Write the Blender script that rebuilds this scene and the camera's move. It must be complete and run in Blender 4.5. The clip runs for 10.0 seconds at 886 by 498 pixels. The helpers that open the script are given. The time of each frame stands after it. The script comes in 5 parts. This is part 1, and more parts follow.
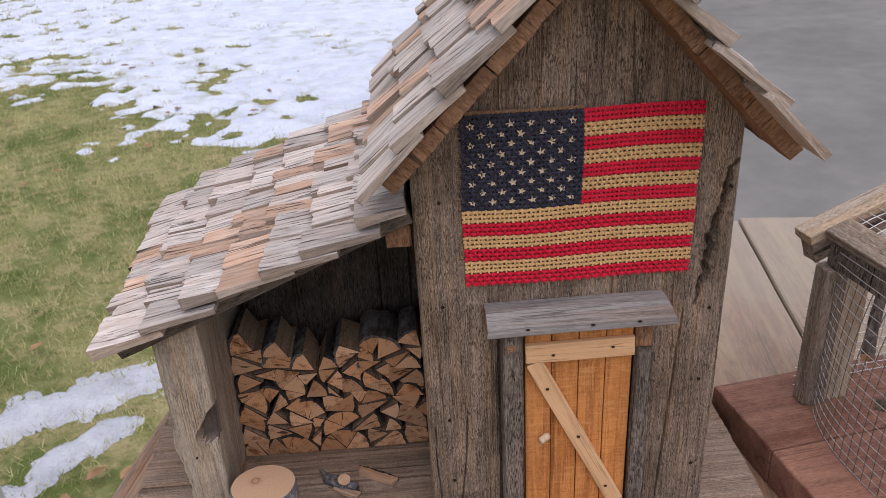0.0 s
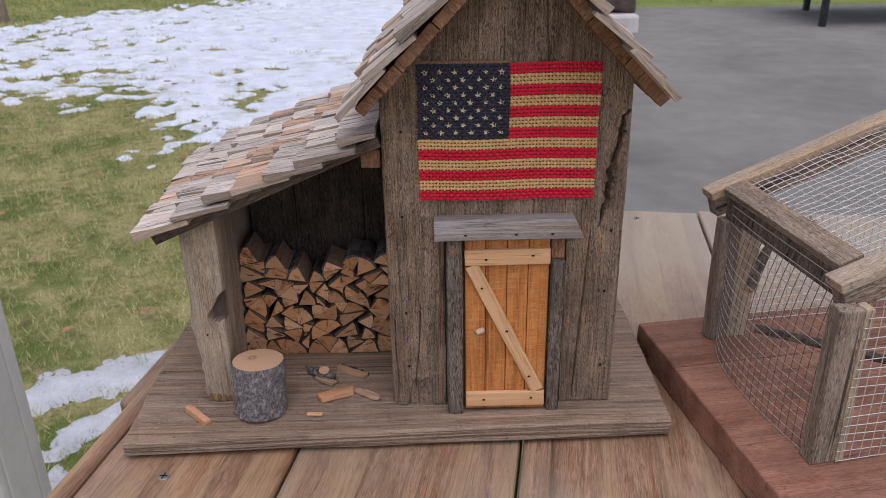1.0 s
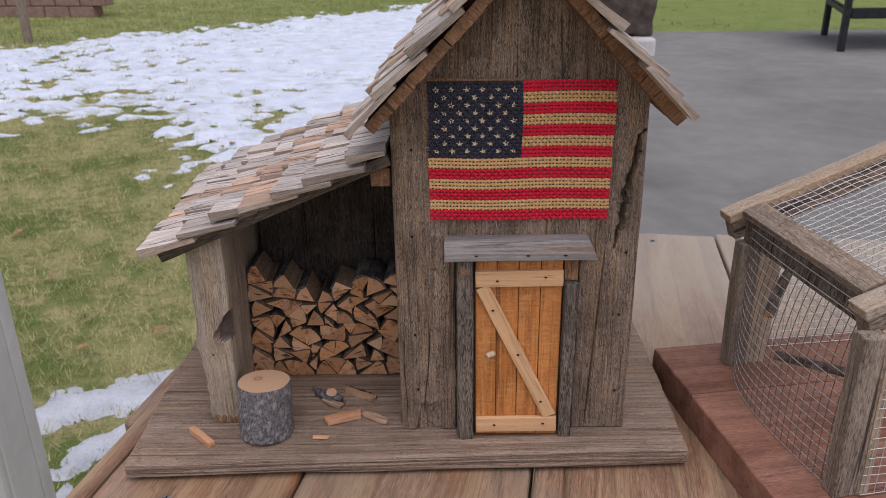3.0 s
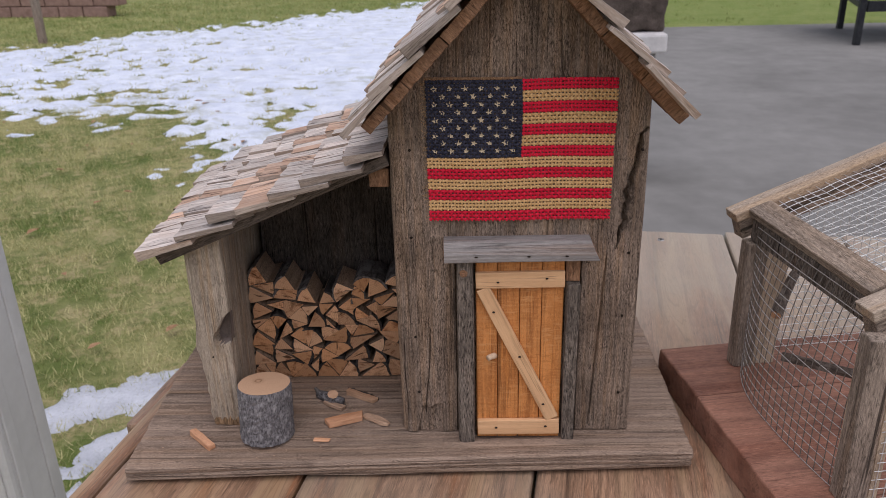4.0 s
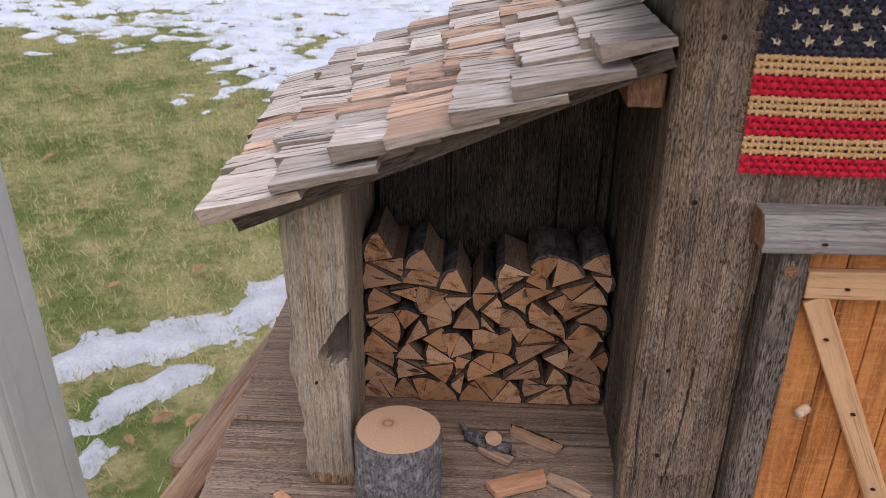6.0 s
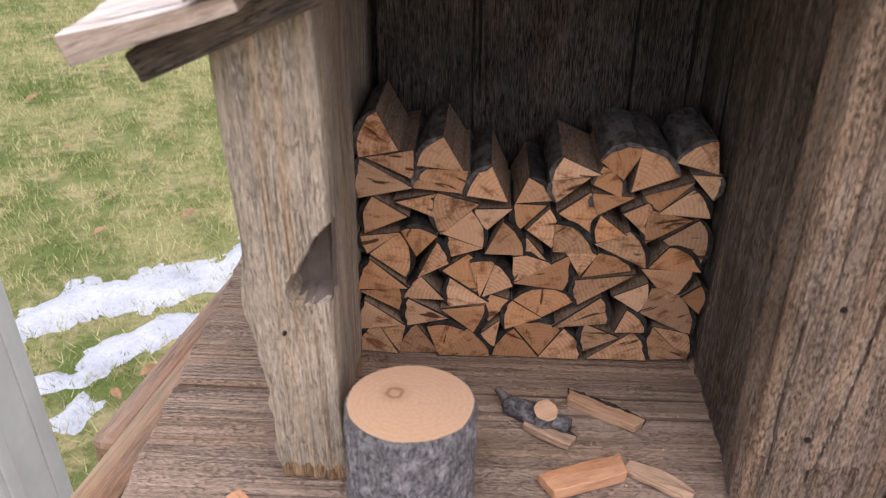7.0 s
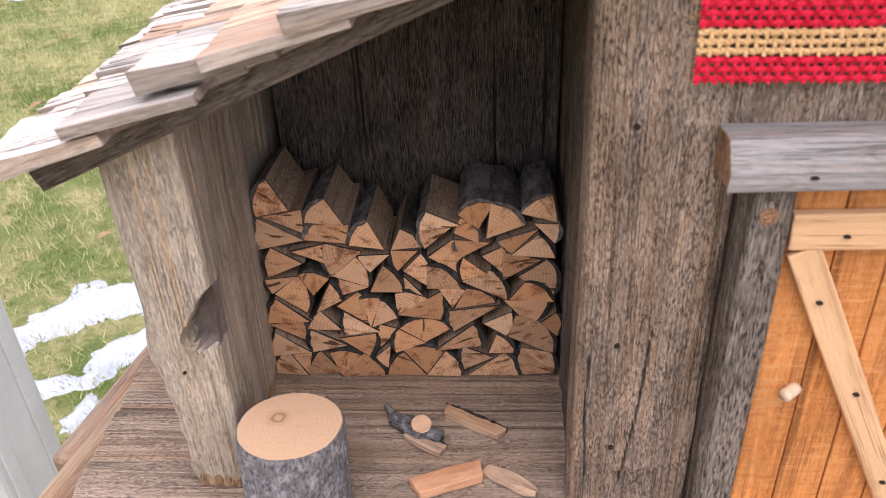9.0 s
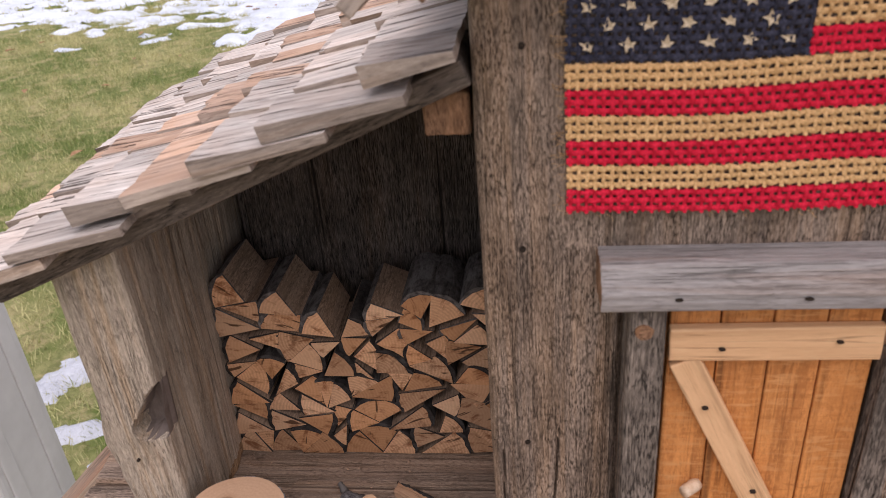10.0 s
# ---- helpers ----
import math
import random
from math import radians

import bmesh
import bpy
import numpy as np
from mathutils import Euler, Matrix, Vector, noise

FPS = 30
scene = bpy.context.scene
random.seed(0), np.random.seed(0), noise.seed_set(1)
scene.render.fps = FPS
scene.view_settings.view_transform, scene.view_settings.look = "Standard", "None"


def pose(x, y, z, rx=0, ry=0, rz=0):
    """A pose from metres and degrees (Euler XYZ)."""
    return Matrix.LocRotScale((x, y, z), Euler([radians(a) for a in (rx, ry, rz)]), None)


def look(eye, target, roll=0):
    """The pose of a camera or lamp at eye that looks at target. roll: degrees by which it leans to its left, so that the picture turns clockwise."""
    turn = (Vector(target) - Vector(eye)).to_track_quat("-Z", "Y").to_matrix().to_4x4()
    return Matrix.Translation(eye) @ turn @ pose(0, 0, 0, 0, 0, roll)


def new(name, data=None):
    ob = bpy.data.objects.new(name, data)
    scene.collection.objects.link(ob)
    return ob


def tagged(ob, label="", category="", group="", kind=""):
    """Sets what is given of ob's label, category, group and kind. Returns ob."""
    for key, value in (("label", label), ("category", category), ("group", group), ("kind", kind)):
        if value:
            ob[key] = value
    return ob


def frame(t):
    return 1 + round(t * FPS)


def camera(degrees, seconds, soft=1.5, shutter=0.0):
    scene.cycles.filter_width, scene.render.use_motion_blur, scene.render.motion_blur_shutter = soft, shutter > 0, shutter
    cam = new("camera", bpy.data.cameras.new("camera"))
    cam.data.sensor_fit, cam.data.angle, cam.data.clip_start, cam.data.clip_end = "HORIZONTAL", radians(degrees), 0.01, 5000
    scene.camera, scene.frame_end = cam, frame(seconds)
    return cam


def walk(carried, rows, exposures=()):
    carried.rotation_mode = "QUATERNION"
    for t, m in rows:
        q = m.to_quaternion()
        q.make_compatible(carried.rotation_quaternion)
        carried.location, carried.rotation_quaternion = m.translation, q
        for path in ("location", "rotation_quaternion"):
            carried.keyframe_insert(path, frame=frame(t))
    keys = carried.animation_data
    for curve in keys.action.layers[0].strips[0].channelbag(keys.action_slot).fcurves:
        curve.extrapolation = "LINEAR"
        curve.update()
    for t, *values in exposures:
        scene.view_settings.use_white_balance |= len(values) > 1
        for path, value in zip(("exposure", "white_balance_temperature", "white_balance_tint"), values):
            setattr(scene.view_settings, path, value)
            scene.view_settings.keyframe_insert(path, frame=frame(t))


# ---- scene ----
import itertools
cam = camera(58.42, 10.0, soft=0.5)
cam.data.dof.use_dof, cam.data.dof.focus_distance, cam.data.dof.aperture_fstop = True, 0.43, 31.0
PATH = [
    (0, (0.00174, -0.33856, 1.10843), (0.0703, 1.45105, 0.21815), -3.23),
    (0.3, (0.01263, -0.39162, 1.11685), (0.06038, 1.42032, 0.27150), -3.19),
    (0.5, (0.02628, -0.42662, 1.10878), (0.06483, 1.39081, 0.27483), -2.6),
    (0.7, (0.03178, -0.45384, 1.09945), (0.05172, 1.36720, 0.27275), -1.80),
    (1, (0.03716, -0.47442, 1.0946), (0.04346, 1.35481, 0.28597), -0.97),
    (1.5, (0.05184, -0.47401, 1.09753), (0.04301, 1.36315, 0.30713), -0.91),
    (2, (0.04392, -0.47339, 1.09729), (0.02456, 1.37398, 0.33124), -0.98),
    (2.5, (0.03738, -0.46924, 1.08955), (0.01614, 1.3818, 0.33246), -0.78),
    (4, (0.04853, -0.45794, 1.08936), (-0.01623, 1.3893, 0.32547), -1.47),
    (4.5, (0.04439, -0.45566, 1.08525), (-0.03212, 1.38723, 0.312), -1.51),
    (5, (0.02703, -0.43844, 1.07609), (-0.06534, 1.399, 0.2917), -1.14),
    (5.3, (-0.00296, -0.39003, 1.05383), (-0.10172, 1.44233, 0.25840), -0.87),
    (5.5, (-0.02665, -0.34561, 1.05024), (-0.1354, 1.47609, 0.23196), -0.55),
    (5.7, (-0.04644, -0.30231, 1.04036), (-0.14391, 1.50868, 0.19726), -0.22),
    (6, (-0.05872, -0.25516, 1.01631), (-0.16293, 1.52649, 0.11361), 0.19),
    (6.2, (-0.06239, -0.22548, 0.99701), (-0.16935, 1.53567, 0.05524), 0.29),
    (7.3, (-0.07423, -0.15587, 0.9394), (-0.17575, 1.55324, -0.09435), -0.48),
    (7.5, (-0.07169, -0.15535, 0.93748), (-0.16716, 1.54504, -0.1111), -0.45),
    (8, (-0.06472, -0.15622, 0.9407), (-0.15984, 1.52983, -0.13084), -0.98),
    (8.5, (-0.04598, -0.16469, 0.9551), (-0.13169, 1.51475, -0.12755), -1.56),
    (8.7, (-0.03810, -0.17028, 0.96546), (-0.12169, 1.50872, -0.11803), -1.73),
    (9, (-0.02218, -0.18838, 0.98854), (-0.16012, 1.50852, -0.06099), -2.83),
    (9.3, (-0.00114, -0.20164, 1.01103), (-0.25853, 1.52081, 0.02772), -4.67),
    (9.5, (0.0054, -0.1994, 1.01368), (-0.23858, 1.5274, 0.03459), -4.6),
    (10, (0.01635, -0.19107, 1.0147), (-0.21372, 1.54454, 0.04788), -4.68),
]
EXPOSURES = [(t, e + 0.2, 6430 if t <= 9 else 6700, 18 if t <= 9 else 21) for t, e in ((0, 0.22), (1, 0.06), (2.5, 0.03), (5.0, 0.06), (5.5, 0.05), (6.2, 0.3), (7.3, 1.0), (7.5, 1.05), (9, 1.15), (9.5, 0.58), (10, 0.5))]
walk(cam, [(t, look(eye, target, roll)) for t, eye, target, roll in PATH], EXPOSURES)

# ---------------------------------------------------------------- light
world = bpy.data.worlds.new("overcast_sky")
scene.world = world
world.use_nodes = True
wt = world.node_tree
sky = wt.nodes.new("ShaderNodeTexSky")
sky.sky_type, sky.sun_disc = "NISHITA", False
sky.sun_elevation, sky.sun_rotation = radians(75), radians(-163)
pale = wt.nodes.new("ShaderNodeHueSaturation")
pale.inputs["Saturation"].default_value = 0.36
wt.links.new(sky.outputs[0], pale.inputs["Color"])
wt.links.new(pale.outputs[0], wt.nodes["Background"].inputs["Color"])
wt.nodes["Background"].inputs["Strength"].default_value = 0.12

sun = new("sun", bpy.data.lights.new("sun", "SUN"))
sun.data.energy, sun.data.angle, sun.data.color = 1.6, radians(75), (1.0, 0.97, 0.94)
sun.matrix_world = look((0.7, -1.15, 3.8), (0, 0, 0))

# ---------------------------------------------------------------- materials


def plug(nt, n, ins):
    for key, v in ins.items():
        if isinstance(v, bpy.types.NodeSocket):
            nt.links.new(v, n.inputs[key])
        else:
            n.inputs[key].default_value = v
    return n


def material(name, rough=0.8, metal=0.0):
    m = bpy.data.materials.new(name)
    m.use_nodes = True
    nt = m.node_tree
    b = nt.nodes["Principled BSDF"]
    b.inputs["Roughness"].default_value, b.inputs["Metallic"].default_value = rough, metal
    b.inputs["Specular IOR Level"].default_value = 0.25
    return m, nt, b


def coords(nt, stretch=(1, 1, 1), spread=0.0):
    """Object coordinates, shifted from object to object by spread."""
    tc = nt.nodes.new("ShaderNodeTexCoord")
    info = nt.nodes.new("ShaderNodeObjectInfo")
    s = plug(nt, nt.nodes.new("ShaderNodeVectorMath"), {0: (spread, spread * 1.7, spread * 0.6)})
    s.operation = "SCALE"
    nt.links.new(info.outputs["Random"], s.inputs["Scale"])
    a = plug(nt, nt.nodes.new("ShaderNodeVectorMath"), {0: tc.outputs["Object"], 1: s.outputs[0]})
    mp = plug(nt, nt.nodes.new("ShaderNodeMapping"), {"Vector": a.outputs[0], "Scale": stretch})
    return mp.outputs[0], a.outputs[0], info.outputs["Random"]


def noise_tex(nt, v, scale, detail=4.0, rough=0.6, distort=0.0):
    return plug(nt, nt.nodes.new("ShaderNodeTexNoise"), {"Vector": v, "Scale": scale, "Detail": detail, "Roughness": rough, "Distortion": distort}).outputs[0]


def span(nt, f, a, b, lo=0.0, hi=1.0):
    return plug(nt, nt.nodes.new("ShaderNodeMapRange"), {"Value": f, "From Min": a, "From Max": b, "To Min": lo, "To Max": hi}).outputs[0]


def blend(nt, f, a, b, how="MIX"):
    n = nt.nodes.new("ShaderNodeMix")
    n.data_type, n.blend_type = "RGBA", how
    return plug(nt, n, {0: f, 6: a, 7: b}).outputs[2]


def math_node(nt, how, a, b):
    n = nt.nodes.new("ShaderNodeMath")
    n.operation = how
    return plug(nt, n, {0: a, 1: b}).outputs[0]


def rgb(c):
    return (*c, 1.0)


def relief(nt, b, height, strength, distance):
    n = plug(nt, nt.nodes.new("ShaderNodeBump"), {"Height": height, "Strength": strength, "Distance": distance})
    nt.links.new(n.outputs[0], b.inputs["Normal"])


def value_vary(nt, col, rnd, amount):
    n = plug(nt, nt.nodes.new("ShaderNodeHueSaturation"), {"Color": col, "Value": span(nt, rnd, 0, 1, 1 - amount, 1 + amount)})
    return n.outputs[0]


def wood(name, dark, light, tint, axis, fine=700.0, stretch=16.0, rough=0.85, bump=0.5, depth=0.0006, vary=0.12, crack=0.55, tint_at=(0.5, 0.7), stain=0.25, fleck=0.6, fleck_long=4.0, bands=0.3, pore=1500.0):
    """Sawn or weathered wood with its grain along one axis of the object."""
    m, nt, b = material(name, rough)

    def drawn(k, shift):
        sc = [1.0, 1.0, 1.0]
        sc["xyz".index(axis)] = 1.0 / k
        return coords(nt, sc, shift)[0]

    _, plain, rnd = coords(nt, (1, 1, 1), 3.0)
    g = noise_tex(nt, drawn(stretch, 3.0), fine * 0.6, 5, 0.66, 0.2)
    broad = noise_tex(nt, drawn(stretch, 3.0), fine * 0.16, 4, 0.6, 0.6)
    mid = [0.45 * p + 0.55 * q for p, q in zip(dark, light)]
    col = blend(nt, span(nt, g, 0.32, 0.68), rgb(mid), rgb(light))
    warm = blend(nt, span(nt, g, 0.32, 0.68), rgb([c * 0.72 for c in tint]), rgb(tint))
    col = blend(nt, span(nt, broad, *tint_at), col, warm)
    # darker latewood bands and hairlines along the grain
    wide = math_node(nt, "ABSOLUTE", math_node(nt, "SUBTRACT", noise_tex(nt, drawn(stretch * 2.5, 5.0), fine * 0.26, 3, 0.6, 0.2), 0.5), 0.0)
    col = blend(nt, span(nt, wide, 0.0, 0.05, bands, 0.0), col, rgb([c * 0.7 for c in dark]))
    hair = math_node(nt, "ABSOLUTE", math_node(nt, "SUBTRACT", noise_tex(nt, drawn(stretch * 3.0, 7.0), fine * 1.1, 2, 0.5), 0.5), 0.0)
    where = noise_tex(nt, drawn(3.0, 9.0), 70, 3, 0.6)
    hl = math_node(nt, "MULTIPLY", span(nt, hair, 0.006, 0.026, 0.6, 0.0), span(nt, where, 0.42, 0.6))
    col = blend(nt, hl, col, rgb([c * 0.5 for c in dark]))
    # open pores, short along the grain, and dusty high spots
    f1 = noise_tex(nt, drawn(fleck_long, 2.0), pore, 4, 0.72)
    f2 = noise_tex(nt, plain, 130, 3, 0.6)
    pit = math_node(nt, "MULTIPLY", span(nt, f1, 0.535, 0.60, 0.0, fleck), span(nt, f2, 0.38, 0.6, 0.3, 1.0))
    col = blend(nt, pit, col, rgb([c * 0.35 for c in dark]))
    col = blend(nt, span(nt, f1, 0.38, 0.46, fleck * 0.75, 0.0), col, rgb([min(0.9, c * 1.5) for c in light]))
    patches = noise_tex(nt, drawn(2.0, 4.0), 45, 5, 0.65)
    col = blend(nt, span(nt, patches, 0.38, 0.6, stain, 0.0), col, rgb([c * 0.6 for c in dark]))
    lines = noise_tex(nt, drawn(stretch * 2.8, 5.0), fine * 0.42, 2, 0.5, 0.15)
    cr = span(nt, lines, 0.655, 0.69, 0.0, crack)
    col = blend(nt, cr, col, rgb([c * 0.18 for c in dark]))
    col = value_vary(nt, col, rnd, vary)
    nt.links.new(col, b.inputs["Base Color"])
    h = math_node(nt, "SUBTRACT", math_node(nt, "SUBTRACT", g, math_node(nt, "MULTIPLY", pit, 0.6)), math_node(nt, "ADD", math_node(nt, "MULTIPLY", cr, 1.4), math_node(nt, "MULTIPLY", hl, 0.7)))
    relief(nt, b, h, bump, depth)
    return m


barn_z = wood("weathered_barn_board", (0.078, 0.054, 0.041), (0.40, 0.298, 0.226), (0.47, 0.315, 0.208), "z", pore=2300, fine=1150, stretch=24, fleck=0.8, fleck_long=4.5, bump=0.9, depth=0.0012, tint_at=(0.47, 0.62), crack=0.5, stain=0.45, bands=0.42)
# barn board again, with the shed's inner shade put into its colour
barn_in_shade = wood("shade_dark_barn_board", (0.026, 0.020, 0.017), (0.140, 0.113, 0.095), (0.13, 0.092, 0.068), "z", pore=2000, fine=900, stretch=22, fleck=0.95, fleck_long=9, bump=0.9, depth=0.0012, crack=0.8, stain=0.4)
barn_gray = wood("silver_gray_board", (0.17, 0.15, 0.14), (0.40, 0.37, 0.355), (0.42, 0.285, 0.21), "x", fine=620, stretch=22, fleck=0.22, fleck_long=7, bump=0.8, depth=0.001, tint_at=(0.5, 0.64), bands=0.35)
barn_gray_z = wood("silver_gray_upright", (0.18, 0.145, 0.11), (0.57, 0.47, 0.37), (0.56, 0.41, 0.28), "z", fine=900, stretch=26, pore=2200, fleck=0.42, fleck_long=6, bump=0.9, depth=0.0010, tint_at=(0.5, 0.64), bands=0.24, crack=0.35, stain=0.2)
base_wood = wood("weathered_base_plank", (0.14, 0.096, 0.071), (0.44, 0.325, 0.247), (0.43, 0.288, 0.194), "x", fine=420, stretch=44, pore=2300, fleck=0.42, fleck_long=4, bump=0.9, depth=0.0012, crack=0.45, bands=0.36, stain=0.15, tint_at=(0.47, 0.66))
# darker copy of the barn board, the inner wall's shade put into its colour
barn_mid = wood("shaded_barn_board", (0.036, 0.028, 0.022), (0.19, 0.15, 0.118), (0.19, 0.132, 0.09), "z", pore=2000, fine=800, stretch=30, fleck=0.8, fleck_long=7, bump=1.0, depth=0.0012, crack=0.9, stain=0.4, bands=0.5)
jamb_wood = wood("dark_door_jamb", (0.062, 0.049, 0.041), (0.27, 0.22, 0.18), (0.27, 0.18, 0.125), "z", fine=480, stretch=14, fleck=0.9, fleck_long=6, bands=0.5, bump=0.9, depth=0.0012, crack=0.9, stain=0.45)
foot_wood = wood("raw_sawn_foot", (0.16, 0.088, 0.045), (0.42, 0.27, 0.155), (0.40, 0.22, 0.11), "z", fine=420, stretch=10, fleck=0.7, fleck_long=6, bands=0.5, bump=0.9)
deck_wood = wood("roof_deck_wood", (0.042, 0.033, 0.026), (0.15, 0.118, 0.096), (0.14, 0.096, 0.066), "x", fine=500, stretch=14, fleck=0.8, fleck_long=8)
raw_cedar = wood("sawn_cedar_edge", (0.12, 0.06, 0.034), (0.34, 0.19, 0.11), (0.36, 0.18, 0.09), "z", fine=500, stretch=6, fleck=0.6, depth=0.0010, crack=0.7, stain=0.4)
door_wood = wood("orange_door_board", (0.34, 0.108, 0.031), (0.72, 0.30, 0.092), (0.62, 0.225, 0.056), "z", fine=420, stretch=12, rough=0.6, bump=0.4, crack=0.6, stain=0.35, fleck=0.3, fleck_long=3, bands=0.45)
trim_wood = wood("pale_pine_strip", (0.52, 0.27, 0.125), (0.83, 0.515, 0.285), (0.76, 0.425, 0.215), "x", fine=360, stretch=16, rough=0.65, bump=0.3, crack=0.2, stain=0.08, fleck=0.12, fleck_long=8, bands=0.2)
table_wood = wood("stained_table_plank", (0.13, 0.07, 0.042), (0.41, 0.25, 0.157), (0.32, 0.14, 0.066), "y", fine=210, stretch=24, rough=0.45, bump=0.4, depth=0.0008, crack=0.5, vary=0.06, tint_at=(0.48, 0.62), fleck=0.5, fleck_long=14, bands=0.35)


def cross_figure(m, pale, deep):
    """Saw ripple and light figure across a board's grain."""
    nt = m.node_tree
    b = nt.nodes["Principled BSDF"]
    col = b.inputs["Base Color"].links[0].from_socket
    v, plain, _ = coords(nt, (0.16, 1, 1), 2.0)
    ripple = noise_tex(nt, v, 620, 3, 0.65, 0.4)
    where = noise_tex(nt, plain, 55, 3, 0.6)
    col = blend(nt, math_node(nt, "MULTIPLY", span(nt, ripple, 0.5, 0.66, 0.0, 0.75), span(nt, where, 0.38, 0.6)), col, rgb(pale))
    col = blend(nt, math_node(nt, "MULTIPLY", span(nt, ripple, 0.34, 0.46, 0.6, 0.0), span(nt, where, 0.6, 0.4)), col, rgb(deep))
    nt.links.new(col, b.inputs["Base Color"])


cross_figure(door_wood, (0.66, 0.33, 0.13), (0.36, 0.115, 0.03))


def weathering(m, gray, scale, amount):
    """Broad sun-bleached patches over a wood."""
    nt = m.node_tree
    b = nt.nodes["Principled BSDF"]
    col = b.inputs["Base Color"].links[0].from_socket
    v, _, _ = coords(nt, (1, 0.6, 1), 1.0)
    col = blend(nt, span(nt, noise_tex(nt, v, scale, 4, 0.6), 0.45, 0.62, 0.0, amount), col, rgb(gray))
    # the planks turn paler and grayer towards their far end
    _, plain, _ = coords(nt, (1, 1, 1), 0.0)
    sep = plug(nt, nt.nodes.new("ShaderNodeSeparateXYZ"), {0: plain})
    ragged = math_node(nt, "ADD", sep.outputs[1], math_node(nt, "MULTIPLY", noise_tex(nt, v, scale * 4, 4, 0.6), 0.2))
    col = blend(nt, span(nt, ragged, 0.16, 0.42, 0.0, 0.6), col, rgb(gray))
    nt.links.new(col, b.inputs["Base Color"])
    b.inputs["Specular IOR Level"].default_value = 0.45


def amber_bands(m, tone, deep):
    """Wide flowing bands of resin-yellow and dark latewood along a plank."""
    nt = m.node_tree
    b = nt.nodes["Principled BSDF"]
    col = b.inputs["Base Color"].links[0].from_socket
    v, plain, _ = coords(nt, (1, 0.07, 1), 2.0)
    n = noise_tex(nt, v, 46, 3, 0.5, 0.8)
    col = blend(nt, span(nt, n, 0.47, 0.6, 0.0, 0.6), col, rgb(tone))
    ring = math_node(nt, "ABSOLUTE", math_node(nt, "SUBTRACT", math_node(nt, "FRACT", math_node(nt, "MULTIPLY", n, 13.0), 0.0), 0.5), 0.0)
    col = blend(nt, span(nt, ring, 0.0, 0.14, 0.5, 0.0), col, rgb(deep))
    nt.links.new(col, b.inputs["Base Color"])


amber_bands(table_wood, (0.42, 0.285, 0.165), (0.15, 0.095, 0.058))
weathering(table_wood, (0.37, 0.34, 0.28), 5.0, 0.45)
cage_plank = wood("redwood_plank", (0.16, 0.068, 0.046), (0.37, 0.186, 0.127), (0.30, 0.122, 0.077), "x", fine=240, stretch=16, rough=0.65, crack=0.35, stain=0.4, fleck=0.5, fleck_long=8)
cage_gray = wood("gray_cage_batten", (0.12, 0.09, 0.07), (0.37, 0.295, 0.235), (0.40, 0.275, 0.18), "x", fine=420, stretch=16, fleck=0.8, fleck_long=7, bands=0.5, bump=0.8, crack=0.8)
cage_gray_z = wood("gray_cage_post", (0.11, 0.084, 0.066), (0.37, 0.298, 0.238), (0.34, 0.24, 0.165), "z", fine=420, stretch=16, fleck=0.7, fleck_long=7, bands=0.5, bump=0.8, crack=0.8)
cage_gray_y = wood("gray_side_batten", (0.10, 0.076, 0.06), (0.35, 0.28, 0.22), (0.35, 0.245, 0.165), "y", fine=460, stretch=14, bump=0.8, fleck=0.7, fleck_long=6, bands=0.4)
cage_edge = wood("pale_edged_batten", (0.20, 0.155, 0.118), (0.46, 0.375, 0.295), (0.52, 0.365, 0.23), "x", fine=480, stretch=18, tint_at=(0.42, 0.6))
cage_pine = wood("pine_cage_strip", (0.30, 0.225, 0.16), (0.50, 0.395, 0.29), (0.44, 0.325, 0.225), "z", fine=420, stretch=18, crack=0.1)
chip_wood = wood("fresh_split_wood", (0.42, 0.19, 0.09), (0.72, 0.395, 0.235), (0.60, 0.27, 0.13), "x", fine=420, stretch=12, crack=0.12, stain=0.25, fleck=0.2, bands=0.06)
chip_pale = wood("pale_split_wood", (0.36, 0.19, 0.10), (0.66, 0.42, 0.27), (0.58, 0.31, 0.17), "x", fine=420, stretch=12, crack=0.12, fleck=0.2, bands=0.08)
chip_old = wood("weathered_split_wood", (0.28, 0.175, 0.115), (0.56, 0.38, 0.265), (0.48, 0.30, 0.19), "x", fine=420, stretch=12, crack=0.15, fleck=0.2, bands=0.12)


